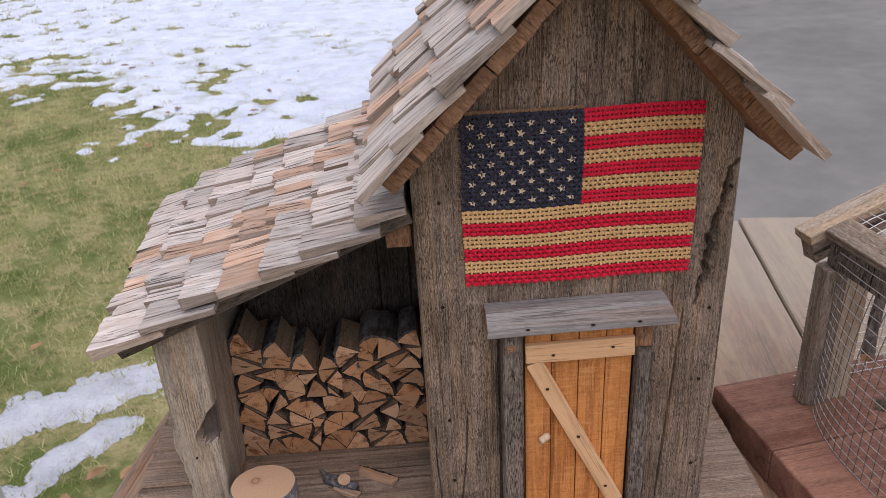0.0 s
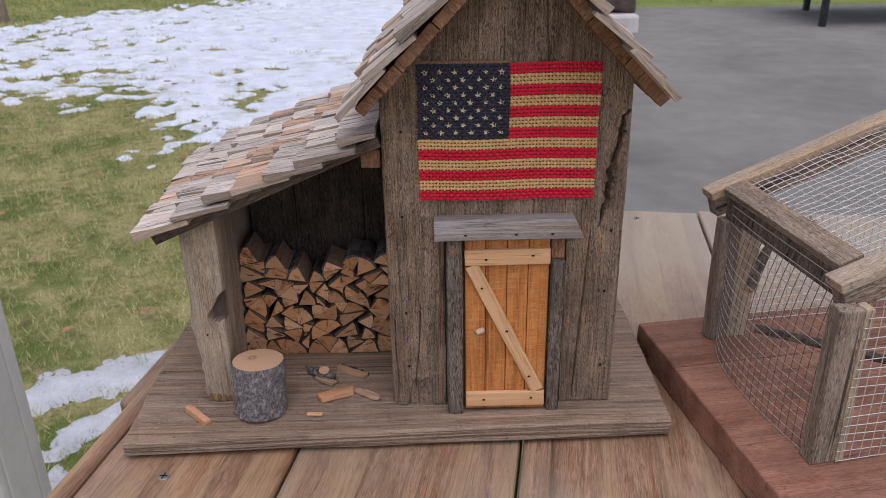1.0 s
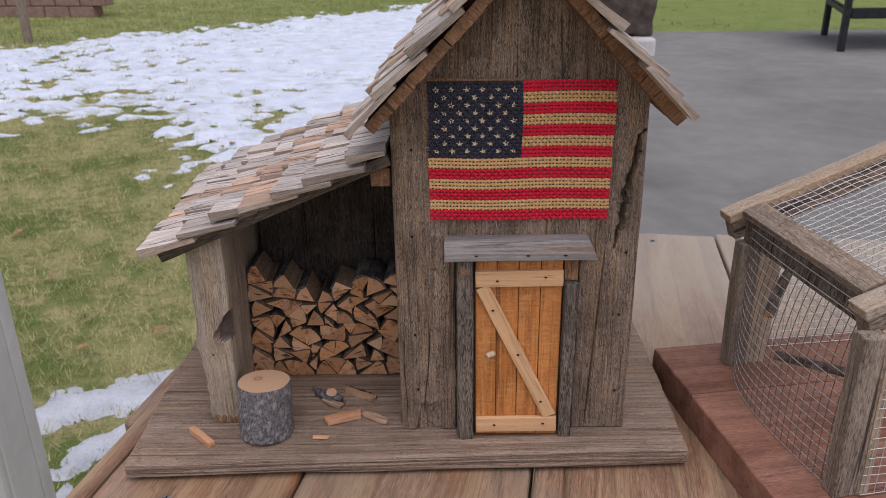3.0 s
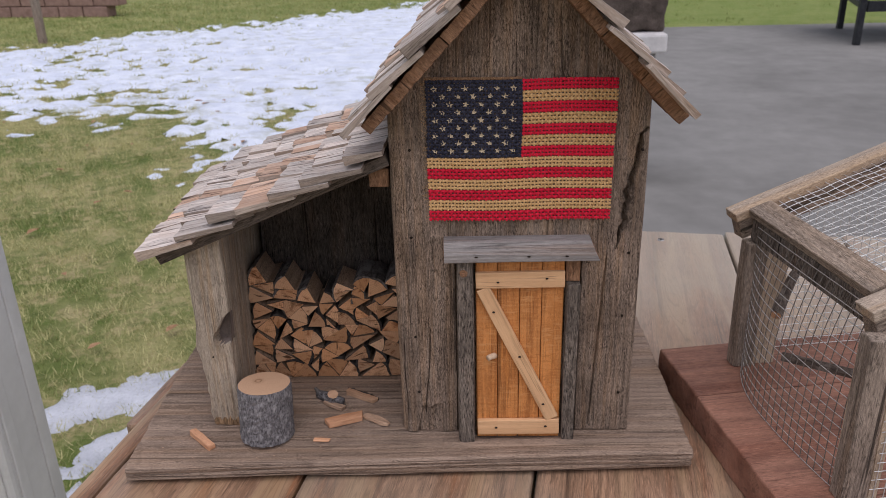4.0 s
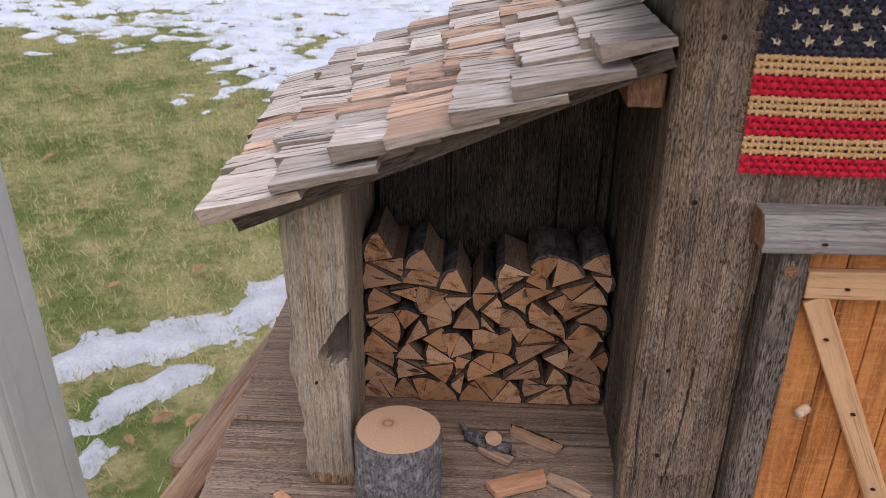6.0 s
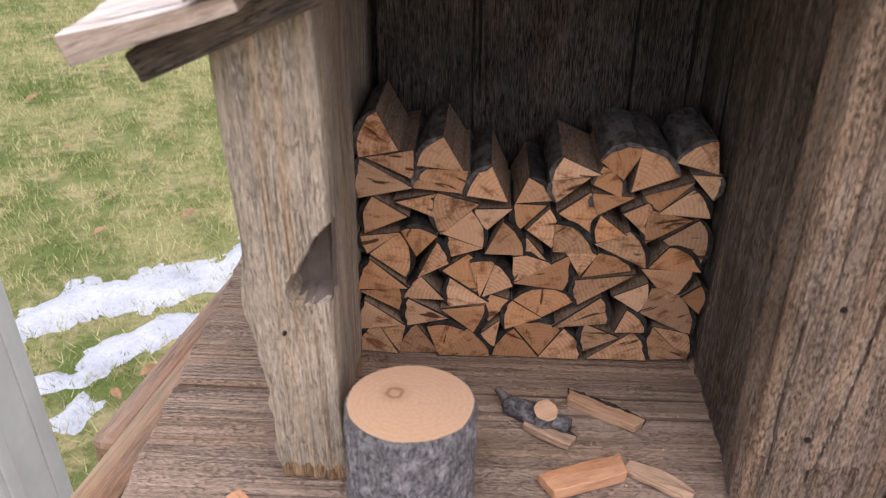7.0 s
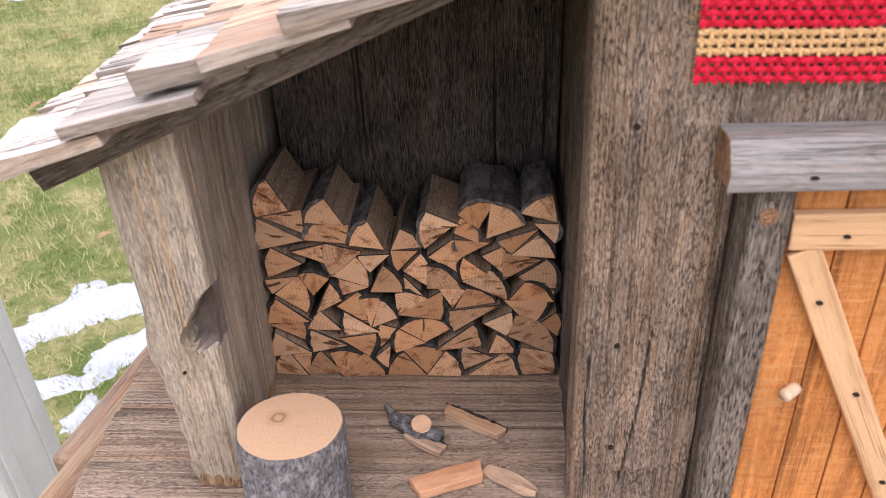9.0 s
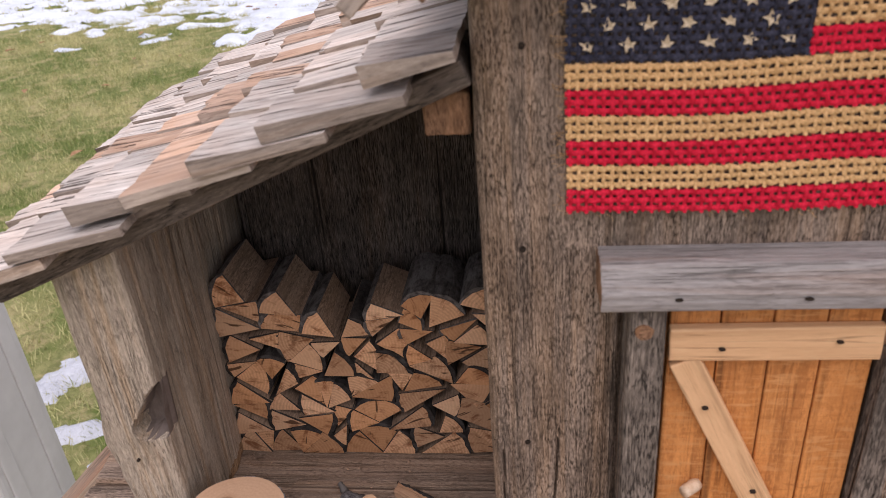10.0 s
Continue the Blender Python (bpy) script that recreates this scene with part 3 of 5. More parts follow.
def snow_sheet(name, x0, x1, y0, y1, cell, amount, thick, label, mat=snow_mat):
    """Thin melting snow wherever amount(x, y) is above nought."""
    nx, ny = int((x1 - x0) / cell), int((y1 - y0) / cell)
    idx, verts, faces = {}, [], []

    def vert(i, j):
        if (i, j) not in idx:
            x, y = x0 + i * cell, y0 + j * cell
            a = amount(x, y)
            idx[i, j] = len(verts)
            verts.append((x, y, -0.02 + thick * max(-0.8, min(1.0, a * 2.2)) + 0.22 * thick * noise.noise(Vector((x * 9, y * 9, 0)))))
        return idx[i, j]

    for i in range(nx):
        for j in range(ny):
            if amount(x0 + (i + 0.5) * cell, y0 + (j + 0.5) * cell) > -0.12:
                faces.append((vert(i, j), vert(i + 1, j), vert(i + 1, j + 1), vert(i, j + 1)))
    ob = mesh_object(name, verts, faces, mat, True)
    return tagged(ob, label, "snow", kind="stuff")


def far_snow(x, y):
    """Bare grass bites into the near edge, where a white tongue reaches towards the house."""
    bite = 4.55 + 0.15 * math.sin(3.1 * x)
    tongue = 3.55 + 1.3 * max(0.0, -1.15 - x)
    low = min(bite, tongue) if x < -1.0 else 3.35
    edge = min(y - low, (9.15 + 1.0 * (x + 3.12) - y) * 0.8)
    if edge < -0.9:
        return -1.0
    solid_white = 0.34 * max(0.0, min(1.0, (x + 2.6) / 1.6))
    far_white = 0.22 * max(0.0, min(1.0, y - 5.0))
    white_tongue = 0.35 if x > -1.7 and y < 5.2 else 0.0
    return min(edge * 0.8 + white_tongue, 0.18 + solid_white + far_white) + 0.4 * fbm(x, y, 1.5) + 0.5 * fbm(x, y * 1.2, 4.0) + 0.55 * fbm(x, y, 9.0) - 0.16


for args in ((80000, -3.2, 0.24, 0.3, 5.2, 0.024, 0.0014), (30000, -7.5, 5.5, 5.0, 13.0, 0.030, 0.005)):
    tagged(mesh_object("grass", *grass_field(*args), blade_mat), "short dormant grass, green mixed with straw", "grass", kind="stuff")


def near_snow(x, y):
    def streak(ax, ay, bx, by, w):
        t = max(0.0, min(1.0, ((x - ax) * (bx - ax) + (y - ay) * (by - ay)) / ((bx - ax) ** 2 + (by - ay) ** 2)))
        return 1 - math.hypot(x - ax - t * (bx - ax), y - ay - t * (by - ay)) / w
    s = max(streak(-1.05, 1.05, -0.95, 1.22, 0.06), streak(-0.93, 1.235, -0.80, 1.265, 0.082), streak(-0.78, 1.25, -0.69, 1.29, 0.06), streak(-0.70, 1.33, -0.55, 1.55, 0.09),
            streak(-0.71, 1.14, -0.81, 1.05, 0.055), streak(-0.81, 1.03, -0.815, 0.97, 0.05), streak(-0.83, 0.955, -0.95, 0.925, 0.036), streak(-0.79, 0.89, -0.80, 0.85, 0.042))
    return s * 0.75 + 0.42 * fbm(x, y, 8) + 0.3 * fbm(x, y, 30) - 0.1 if s > -0.5 else -1.0


snow_sheet("snow_field", -9.0, 0.22, 3.0, 13.0, 0.036, far_snow, 0.026, "patchy melting white snow over the lawn")
snow_sheet("snow_patch", -1.25, -0.36, 0.5, 1.75, 0.012, near_snow, 0.016, "thin streaks of melting snow on grass", wet_snow)

# ---------------------------------------------------------------- porch post, pillar, bench, far garden
post = thing("porch_post", (-0.615, 0.435, 0.0), "white painted square porch post with grooved face", "post")
part("shaft", slab((-0.055, -0.055, -0.02), (0.055, 0.055, 2.6), (1, 1, 6), 0.006), white_metal, post)
for y in (-0.033, 0.033):
    part("rib", slab((0.054, y - 0.010, 0.0), (0.058, y + 0.010, 2.55), (1, 1, 4), 0.003), white_metal, post)
for x in (-0.033, 0.033):
    part("rib", slab((x - 0.010, -0.058, 0.0), (x + 0.010, -0.054, 2.55), (1, 1, 4), 0.003), white_metal, post)

pillar = thing("porch_pillar", (0.66, 3.05, 0.0), "gray pillar with pale capstone and dark rough timber above", "pillar")
part("shaft", slab((-0.17, -0.17, 0.0), (0.17, 0.17, 0.57), (2, 2, 4), 0.01), pillar_gray, pillar, "gray plastered shaft")
part("capstone", slab((-0.205, -0.205, 0.57), (0.205, 0.205, 0.65), (3, 3, 2), 0.012), pillar_stone, pillar, "pale cast-stone cap")
part("timber", slab((-0.19, -0.16, 0.65), (0.20, 0.16, 2.6), (6, 6, 40), 0.02, weathered("z", 0.02, 22, 9)), dark_timber, pillar, "dark rough-barked timber")

bench = thing("patio_bench", (4.3, 7.3, 0.0), "black metal patio bench on the concrete", "bench", turn=0)
for x, y in ((-0.83, -0.55), (-0.50, 0.55), (0.83, -0.55), (0.5, 0.55)):
    part("leg", slab((x - 0.027, y - 0.027, 0.0), (x + 0.027, y + 0.027, 0.5), (1, 1, 3), 0.006), black_metal, bench)
part("seat", slab((-0.9, -0.6, 0.5), (0.9, 0.6, 0.54), (4, 2, 1), 0.01), black_metal, bench)
part("stretcher", slab((-0.79, -0.57, 0.28), (0.79, -0.53, 0.37), (4, 1, 1), 0.006), black_metal, bench)
part("side_rail", slab((-0.03, -0.60, 0.31), (0.03, 0.58, 0.36), (1, 4, 1), 0.006), black_metal, bench, "", pose(-0.66, 0.0, 0.0, 0, 0, -16.5))

part_post = thing("garden_post", (-4.47, 8.1, 0.0), "thin weathered gray garden post", "post")
part("stake", slab((-0.035, -0.035, -0.05), (0.035, 0.035, 1.3), (1, 1, 8), 0.008, weathered("z", 0.004, 60, 5)), cage_gray_z, part_post)

edging = thing("garden_wall", (-7.4, 11.2, -0.02), "low brown block garden wall beyond the lawn", "wall", turn=-8)
for row in range(4):
    for i in range(14):
        x = -2.6 + i * 0.37 + (0.18 if row % 2 else 0)
        part("block", slab((x, -0.12, row * 0.15), (x + 0.355, 0.12, row * 0.15 + 0.142), (1, 1, 1), 0.01), brick_mat, edging)

# ---------------------------------------------------------------- table
table = thing("plank_table", (-0.03, 0.0, 0.0), "reddish-brown stained plank table top with worn grain", "table", turn=-9.6)
edges = [-0.186, -0.1595, -0.0300, 0.1235, 0.3020, 0.4300, 0.5600, 0.6805]
for i in range(1, len(edges) - 1):
    x0, x1 = edges[i] + 0.0012, edges[i + 1] - 0.0012
    rng = weathered("y", 0.0004, 160, 9, 0.0004)
    part("plank", slab((x0, -0.42, TABLE - 0.038), (x1, 0.455 + 0.05 * x0, TABLE), (22, 40, 2), 0.003, rng), table_wood, table)
part("edge_strip", slab((-0.178, -0.42, TABLE - 0.040), (-0.1608, 0.42, TABLE - 0.002), (3, 30, 2), 0.003, weathered("y", 0.0004, 160, 9, 0.0005)), table_wood, table)
part("side_strip", slab((-0.192, 0.014, TABLE - 0.046), (-0.1795, 0.40, TABLE - 0.008), (2, 20, 2), 0.003, weathered("y", 0.0004, 160, 9, 0.0005)), table_wood, table, "short strip fixed along the side")
for x in (-0.12, 0.60):
    for y in (-0.34, 0.34):
        part("leg", slab((x - 0.04, y - 0.04, -0.02), (x + 0.04, y + 0.04, TABLE - 0.04), (2, 2, 6), 0.004), table_wood, table)
for y in (-0.36, 0.36):
    part("apron", slab((-0.15, y - 0.018, TABLE - 0.13), (0.66, y + 0.018, TABLE - 0.04), (8, 1, 1), 0.003), table_wood, table)


def screw_head(x, y, z, parent):
    bm = rod(0.0018, 0.0042, 14, 1, 0.8)
    s = part("screw", bm, [screw_mat, screw_mat], parent, "bright steel screw head", pose(x, y, z))
    part("slot", slab((-0.0028, -0.0005, 0.0012), (0.0028, 0.0005, 0.0021), (1, 1, 1), 0.0001), nail_mat, s)
    part("slot", slab((-0.0005, -0.0028, 0.0012), (0.0005, 0.0028, 0.0021), (1, 1, 1), 0.0001), nail_mat, s)


screw_head(-0.108, -0.073, TABLE - 0.0006, table)
screw_head(0.229, 0.432, TABLE - 0.0006, table)

# ---------------------------------------------------------------- the little barn
house = thing("toy_barn", (0.0, 0.0, 0.0), "miniature barn of weathered gray barn wood with lean-to woodshed", "birdhouse")


def base_shape(p):
    under = FOOT + 0.0003 + 0.0026 * (p.y + 0.0362) / 0.2
    t = (p.z - FOOT - 0.0032) / (BASE - FOOT - 0.0032)
    flat = p
    p = Vector((p.x, p.y, under + t * (base_top(p.x, p.y) - under)))
    q = weathered("x", 0.0007, 330, 10)(p)
    q += noise.noise_vector(Vector((p.x * 9, p.y * 140, p.z * 300))) * 0.0007
    if p.y < -0.03:
        q.y += 0.0012 * noise.noise(Vector((p.x * 4, 0.5, p.z * 560)))
        # raised growth layers with narrow grooves between them
        layer = abs(math.sin(math.pi * p.z / 0.0029 + 1.6 * noise.noise(Vector((p.x * 7, 3.5, p.z * 90)))))
        q.y += 0.0018 * (1 - layer) ** 2 * (0.7 + 0.6 * noise.noise(Vector((p.x * 12, 8.0, p.z * 500))))
    # one long check near the rear left corner
    if flat.z > BASE - 0.004 and p.x < -0.09 and abs(p.y - 0.050 - 0.02 * (p.x + 0.15)) < 0.0016:
        q.z -= 0.002
    # the front edge runs a little askew
    q.y += max(0.0, (p.x + 0.18) / 0.375) * 0.013 * max(0.0, 1 - (p.y + 0.033) / 0.1)
    return q


part("base_plank", slab((-0.181, -0.0362, FOOT + 0.0032), (0.195, 0.165, BASE), (150, 80, 40), 0.0012, base_shape), base_wood, house, "weathered gray-brown base plank with raised grain")

for x in (-0.15, 0.15):
    part("foot", slab((x - 0.012, 0.01, TABLE - 0.0003), (x + 0.012, 0.13, FOOT + 0.0034), (1, 1, 1), 0.0004), barn_in_shade, house)

APEX_X, APEX_Z, PITCH = 0.081, 1.073, 47.0
SLOPE = math.tan(radians(PITCH))


def gable_top(x):
    return APEX_Z + 0.003 - SLOPE * abs(x - APEX_X)


def crack_x(z):
    """The ragged split down the right of the front board."""
    return 0.1500 + 0.004 * noise.noise(Vector((z * 38, 3.1, 0))) + 0.0024 * noise.noise(Vector((z * 190, 7.7, 0))) + 0.0010 * noise.noise(Vector((z * 480, 2.7, 0))) - (0.955 - z) * 0.17


def front_shape(p):
    v = (p.z - 0.7662) / (1.06 - 0.7662)
    foot = base_top(p.x, p.y) + 0.0002
    z = foot + v * (gable_top(min(max(p.x, 0.0), 0.156)) - foot)
    q = Vector((p.x, p.y, z))
    q += noise.noise_vector(Vector((q.x * 520, q.y * 520, q.z * 30))) * 0.00035
    q += noise.noise_vector(Vector((q.x * 130, q.y * 130, q.z * 11))) * 0.0005
    # the left edge is worn round
    d = max(0.0, min(1.0, (0.0085 - p.x) / 0.0075))
    q.y += 0.0055 * (1 - math.sqrt(max(0.0, 1 - d * d))) * max(0.0, 1 - p.y / 0.018)
    if p.y < 0.004:
        for cx, z0, z1, w, d in ((crack_x(z), 0.898, 0.978, 0.0019, 0.0075), (0.0056 - 0.02 * (z - 0.80) + 0.0003 * math.sin(z * 130), 0.775, 0.838, 0.0004, 0.0022), (0.0200 + 0.08 * (z - 0.80) + 0.0003 * math.sin(z * 110), 0.770, 0.846, 0.0004, 0.0022), (0.131 + 0.05 * (z - 0.82), 0.766, 0.90, 0.0007, 0.0025),
                                 (0.104 - 0.06 * (z - 1.0), 1.004, 1.045, 0.0005, 0.0016), (0.118, 0.985, 1.02, 0.0005, 0.0014)):
            if z0 < z < z1:
                k = abs(q.x - cx) / (w * min(1.0, 6 * min(z - z0, z1 - z) / (z1 - z0)) + 1e-5)
                if k < 1:
                    q.y += d * (1 - k * k)
        for gx in (0.0404, 0.1186):
            if z < 0.897 and abs(q.x - gx) < 0.0008:
                q.y += 0.004
        # two patches broken out of the foot
        for x0, x1, top in ((0.0165, 0.0300, 0.7845), (0.0, 0.0052, 0.7885)):
            lip = top + 0.004 * noise.noise(Vector((q.x * 260, 2.2, top)))
            if x0 + 0.2 * (0.785 - z) * -1 < q.x < x1 and z < lip:
                q.y += 0.0022 * min(1.0, (lip - z) / 0.001)
        # worn hollow beside the split
        k = ((q.x - 0.1445) / 0.0075) ** 2 + ((z - 0.933) / 0.03) ** 2
        if k < 1:
            q.y += 0.0011 * (1 - k) * (1 + noise.noise(q * 400))
    return q


part("front_wall", slab((0.0015, 0.0, 0.7662), (0.1555, 0.018, 1.06), (330, 3, 150), 0.0012, front_shape), barn_z, house, "vertical weathered board with nail holes and a ragged split")


def gable_back(p):
    v = (p.z - 0.7662) / (1.06 - 0.7662)
    return Vector((p.x, p.y, 0.7662 + v * (gable_top(min(max(p.x, 0.0), 0.156)) - 0.7662)))


part("rear_wall", slab((0.003, 0.135, 0.7662), (0.154, 0.15, 1.06), (24, 1, 10), 0.001, gable_back), barn_z, house)
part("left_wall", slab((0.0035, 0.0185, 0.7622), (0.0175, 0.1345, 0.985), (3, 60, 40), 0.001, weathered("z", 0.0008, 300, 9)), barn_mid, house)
part("right_wall", slab((0.1385, 0.0185, 0.7635), (0.1535, 0.1345, 0.985), (3, 20, 30), 0.001, weathered("z", 0.0006, 300, 12)), barn_z, house)
for x, z in ((0.013, 0.838), (0.013, 0.908), (0.014, 0.796), (0.014, 0.964), (0.148, 0.896), (0.1466, 0.8523), (0.1475, 0.7944), (0.152, 0.962)):
    nail(house, x, 0.0, z)

# ---- door and its frame
door = part("door", slab((0.0525, -0.0010, 0.7640), (0.1085, 0.0026, 0.893), (1, 1, 1), 0.0003), door_wood, house, "orange-stained plank door with pale Z brace", pose(0, -0.0022, 0))
for i in range(4):
    x = 0.0528 + i * 0.0139
    part("board", slab((x, -0.0042, 0.7638), (x + 0.0135, -0.0012, 0.8935), (4, 1, 20), 0.0006, weathered("z", 0.0002, 300, 14)), door_wood, door)


def strip(name, length, width, thick, parent, m, label, mat=trim_wood):
    return part(name, slab((0, -thick, -width / 2), (length, 0, width / 2), (16, 1, 3), 0.0005, weathered("x", 0.00025, 300, 14)), mat, parent, label, m)


strip("top_rail", 0.0555, 0.0108, 0.0032, door, pose(0.0526, -0.0044, 0.8820, 0, -0.6, 0), "pale pine rail")
strip("bottom_rail", 0.0545, 0.0112, 0.0032, door, pose(0.0532, -0.0044, 0.7732, 0, -0.6, 0), "pale pine rail")
strip("brace", 0.1068, 0.0088, 0.0030, door, pose(0.0570, -0.0044, 0.8765, 0, 64.6, 0), "pale pine diagonal brace")
for x, z in ((0.0665, 0.8812), (0.0968, 0.8835), (0.0655, 0.7735), (0.0985, 0.7745), (0.0638, 0.8605), (0.0806, 0.828), (0.0965, 0.792)):
    nail(door, 0, 0, 0, 0.00055, pose(x, -0.0073, z, 90) @ Matrix.Diagonal((1.7, 0.8, 1.0, 1.0)))
part("knob", rod(0.0062, 0.0021, 14, 4, 0.9, 0.14, 3.0), [pebble_mat, pebble_mat], door, "short pale sawn twig knob", between((0.0648, -0.0042, 0.8272), (0.0600, -0.0088, 0.8278)), True)

part("jamb", slab((0.0410, -0.0122, 0.7624), (0.0514, 0.0002, 0.8975), (10, 8, 40), 0.0012, weathered("z", 0.0006, 330, 16)), jamb_wood, house, "rough dark gray door jamb")
part("jamb", slab((0.1095, -0.0105, 0.7634), (0.1178, 0.0002, 0.8795), (8, 6, 40), 0.0012, weathered("z", 0.0006, 330, 16)), jamb_wood, house, "rough dark gray door jamb")
# orange lining given a brown wood, its shade put into the colour
part("door_lining", slab((0.1090, -0.0070, 0.8800), (0.1178, 0.0, 0.8962), (4, 1, 8), 0.0006, weathered("z", 0.0003, 300, 14)), raw_cedar, house, "orange block under the lintel, browned for its shade")
part("knot", rod(0.0016, 0.0030, 16, 2, 0.8, 0.35, 2.0), [raw_cedar, raw_cedar], house, "brown knot in the jamb", pose(0.0452, -0.0112, 0.8885, 90))


def lintel_shape(p):
    q = weathered("x", 0.0004, 380, 12)(p)
    t = max(0.0, (p.z - 0.9025) / 0.006)
    q.y += 0.0035 * t * (1 if p.y < -0.006 else 0)
    q.z += 0.010 * (p.x - 0.033) * 0.12
    # the right end is cut at a slant
    if p.x > 0.115:
        q.x -= 0.0055 * (p.z - 0.8965) / 0.0123 * (p.x - 0.115) / 0.0135
    return q


lintel_bm = slab((0.0330, -0.0148, 0.8965), (0.1285, 0.0, 0.9088), (50, 8, 7), 0.0008, lintel_shape)
lintel_bm.normal_update()
for f in lintel_bm.faces:
    f.material_index = 1 if abs(f.normal.x) > 0.8 else 0
lintel = part("lintel", lintel_bm, [barn_gray, raw_cedar], house, "silver-gray weathered lintel board with brown sawn ends")
for x in (0.053, 0.085, 0.108):
    nail(lintel, 0, 0, 0, 0.00055, pose(x, -0.0144, 0.9005, 90) @ Matrix.Diagonal((2.0, 0.8, 1.0, 1.0)))

# ---- woodshed: side board, rear boards, roof deck
SHED = math.atan2(0.063, 0.149)
SLANT = math.tan(SHED)


def under(x):
    """Height of the lean-to deck's underside."""
    return 0.9545 + SLANT * x


def in_hole(x, z):
    """How far inside the knot hole a point of the front face lies: a flat foot and a cusp at the inner corner."""
    t = (z - 0.8288) / 0.0220
    if not 0 < t < 1:
        return 0.0
    left = 0.0122 * (1 - t) ** 0.6 * min(1.0, 0.75 + 1.6 * t) + 0.0007 * noise.noise(Vector((z * 260, 1.3, 0)))
    right = -0.1128 + 0.0010 * t
    return max(0.0, min(1.0, (x - right + left) / 0.0012, (right - x) / 0.0008 + 0.4, t / 0.05))


def side_shape(p):
    v = (p.z - 0.7662) / (0.91 - 0.7662)
    foot = base_top(p.x, p.y) + 0.0002
    q = Vector((p.x, p.y, foot + v * (under(p.x) + 0.001 - foot)))
    # the inner edge leans out towards the roof
    inner = (p.x + 0.1335) / 0.02
    q.x += (0.0030 * v - 0.0040 * max(0.0, min(1.0, (p.y - 0.0095) / 0.06))) * inner
    q.z = foot + v * (under(q.x) + 0.001 - foot)
    hole = in_hole(q.x, q.z) if p.y < 0.0115 else 0.0
    q += noise.noise_vector(Vector((q.x * 420, q.y * 420, q.z * 22))) * 0.0006
    q += noise.noise_vector(Vector((q.x * 90, q.y * 90, q.z * 18))) * 0.0011
    low = max(0.0, min(1.0, (0.836 - q.z) / 0.02))
    if p.y < 0.012:
        q.y += 0.0013 * low * max(0.0, noise.noise(Vector((q.x * 620, 4.2, q.z * 9)))) + 0.0007 * max(0.0, noise.noise(Vector((q.x * 480, 9.1, q.z * 7))))
    if p.x < -0.1325:
        q.x += 0.0016 * low * noise.noise(Vector((3.3, q.y * 90, q.z * 130)))
    # wider and rounder towards the top, with a bulge round the knot hole
    q.x -= 0.004 * max(0.0, v - 0.25) * (1 if p.x < -0.122 else 0.25)
    if p.y < 0.03:
        q.x -= 0.0030 * math.exp(-((q.z - 0.826) / 0.012) ** 2) * (1 if p.x < -0.125 else 0)
        if p.y < 0.0115:
            # swollen lip round the hole
            q.y -= 0.0016 * math.exp(-((q.x + 0.121) / 0.006) ** 2 - ((q.z - 0.832) / 0.010) ** 2) * (1 - hole)
        q.y += 0.0085 * hole
    return q


side_bm = slab((-0.1335, 0.0095, 0.7662), (-0.1135, 0.150, 0.91), (56, 60, 190), 0.0016, side_shape)
for f in side_bm.faces:
    c = f.calc_center_median()
    if c.y < 0.02 and in_hole(c.x, c.z) > 0.15 and c.y > 0.0108:
        f.material_index = 1
    elif c.z < base_top(c.x, c.y) + 0.0062 + 0.003 * noise.noise(Vector((c.x * 500, c.y * 300, 2))):
        f.material_index = 2
part("side_board", side_bm, [barn_gray_z, hollow_mat, foot_wood], house, "thick rounded weathered side board with a knot hole")
part("nail", rod(0.0012, 0.0006, 7, 1), [nail_mat, nail_mat], house, "", pose(-0.1265, 0.0098, 0.8185, 90))
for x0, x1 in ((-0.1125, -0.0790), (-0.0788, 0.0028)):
    part("back_board", slab((x0, 0.112, 0.7640), (x1, 0.124, under(x0) + 0.0), (40, 1, 60), 0.001, weathered("z", 0.0006, 420, 20)), barn_in_shade, house, "vertical back board with the shed shade in its colour")
part("back_board", slab((-0.0788, 0.1125, under(-0.0788) - 0.001), (0.0028, 0.1235, under(-0.02) - 0.004), (20, 1, 8), 0.0005, lambda p: Vector((p.x, p.y, min(p.z, under(p.x) - 0.0005)))), barn_in_shade, house)
# unseen boards added to stop light leaking through the back seams
part("backing", slab((-0.120, 0.1245, 0.7662), (0.0030, 0.134, under(-0.122)), (2, 1, 2), 0.0008), barn_in_shade, house)
part("backing", slab((-0.119, 0.1245, under(-0.122) + 0.0002), (0.0030, 0.134, under(-0.004)), (24, 1, 1), 0.0003, lambda p: Vector((p.x, p.y, min(p.z, under(p.x) - 0.0005)))), barn_in_shade, house)
part("cleat", slab((-0.0125, 0.008, 0.9385), (0.0002, 0.060, 0.9505), (6, 8, 3), 0.0008, lambda p: weathered("y", 0.0004)(Vector((p.x, p.y, min(p.z, under(p.x)))))), raw_cedar, house, "small raw cedar block under the roof")

shed_roof = part("shed_roof_deck", slab((0.0010, 0.0015, -0.0012), (0.1640, 0.168, 0.0062), (50, 12, 3), 0.0006, weathered("x", 0.0005, 380, 12)), deck_wood, house, "thin gray roof board", pose(-0.1500, 0.0, under(-0.1500), 0, -math.degrees(SHED), 0))


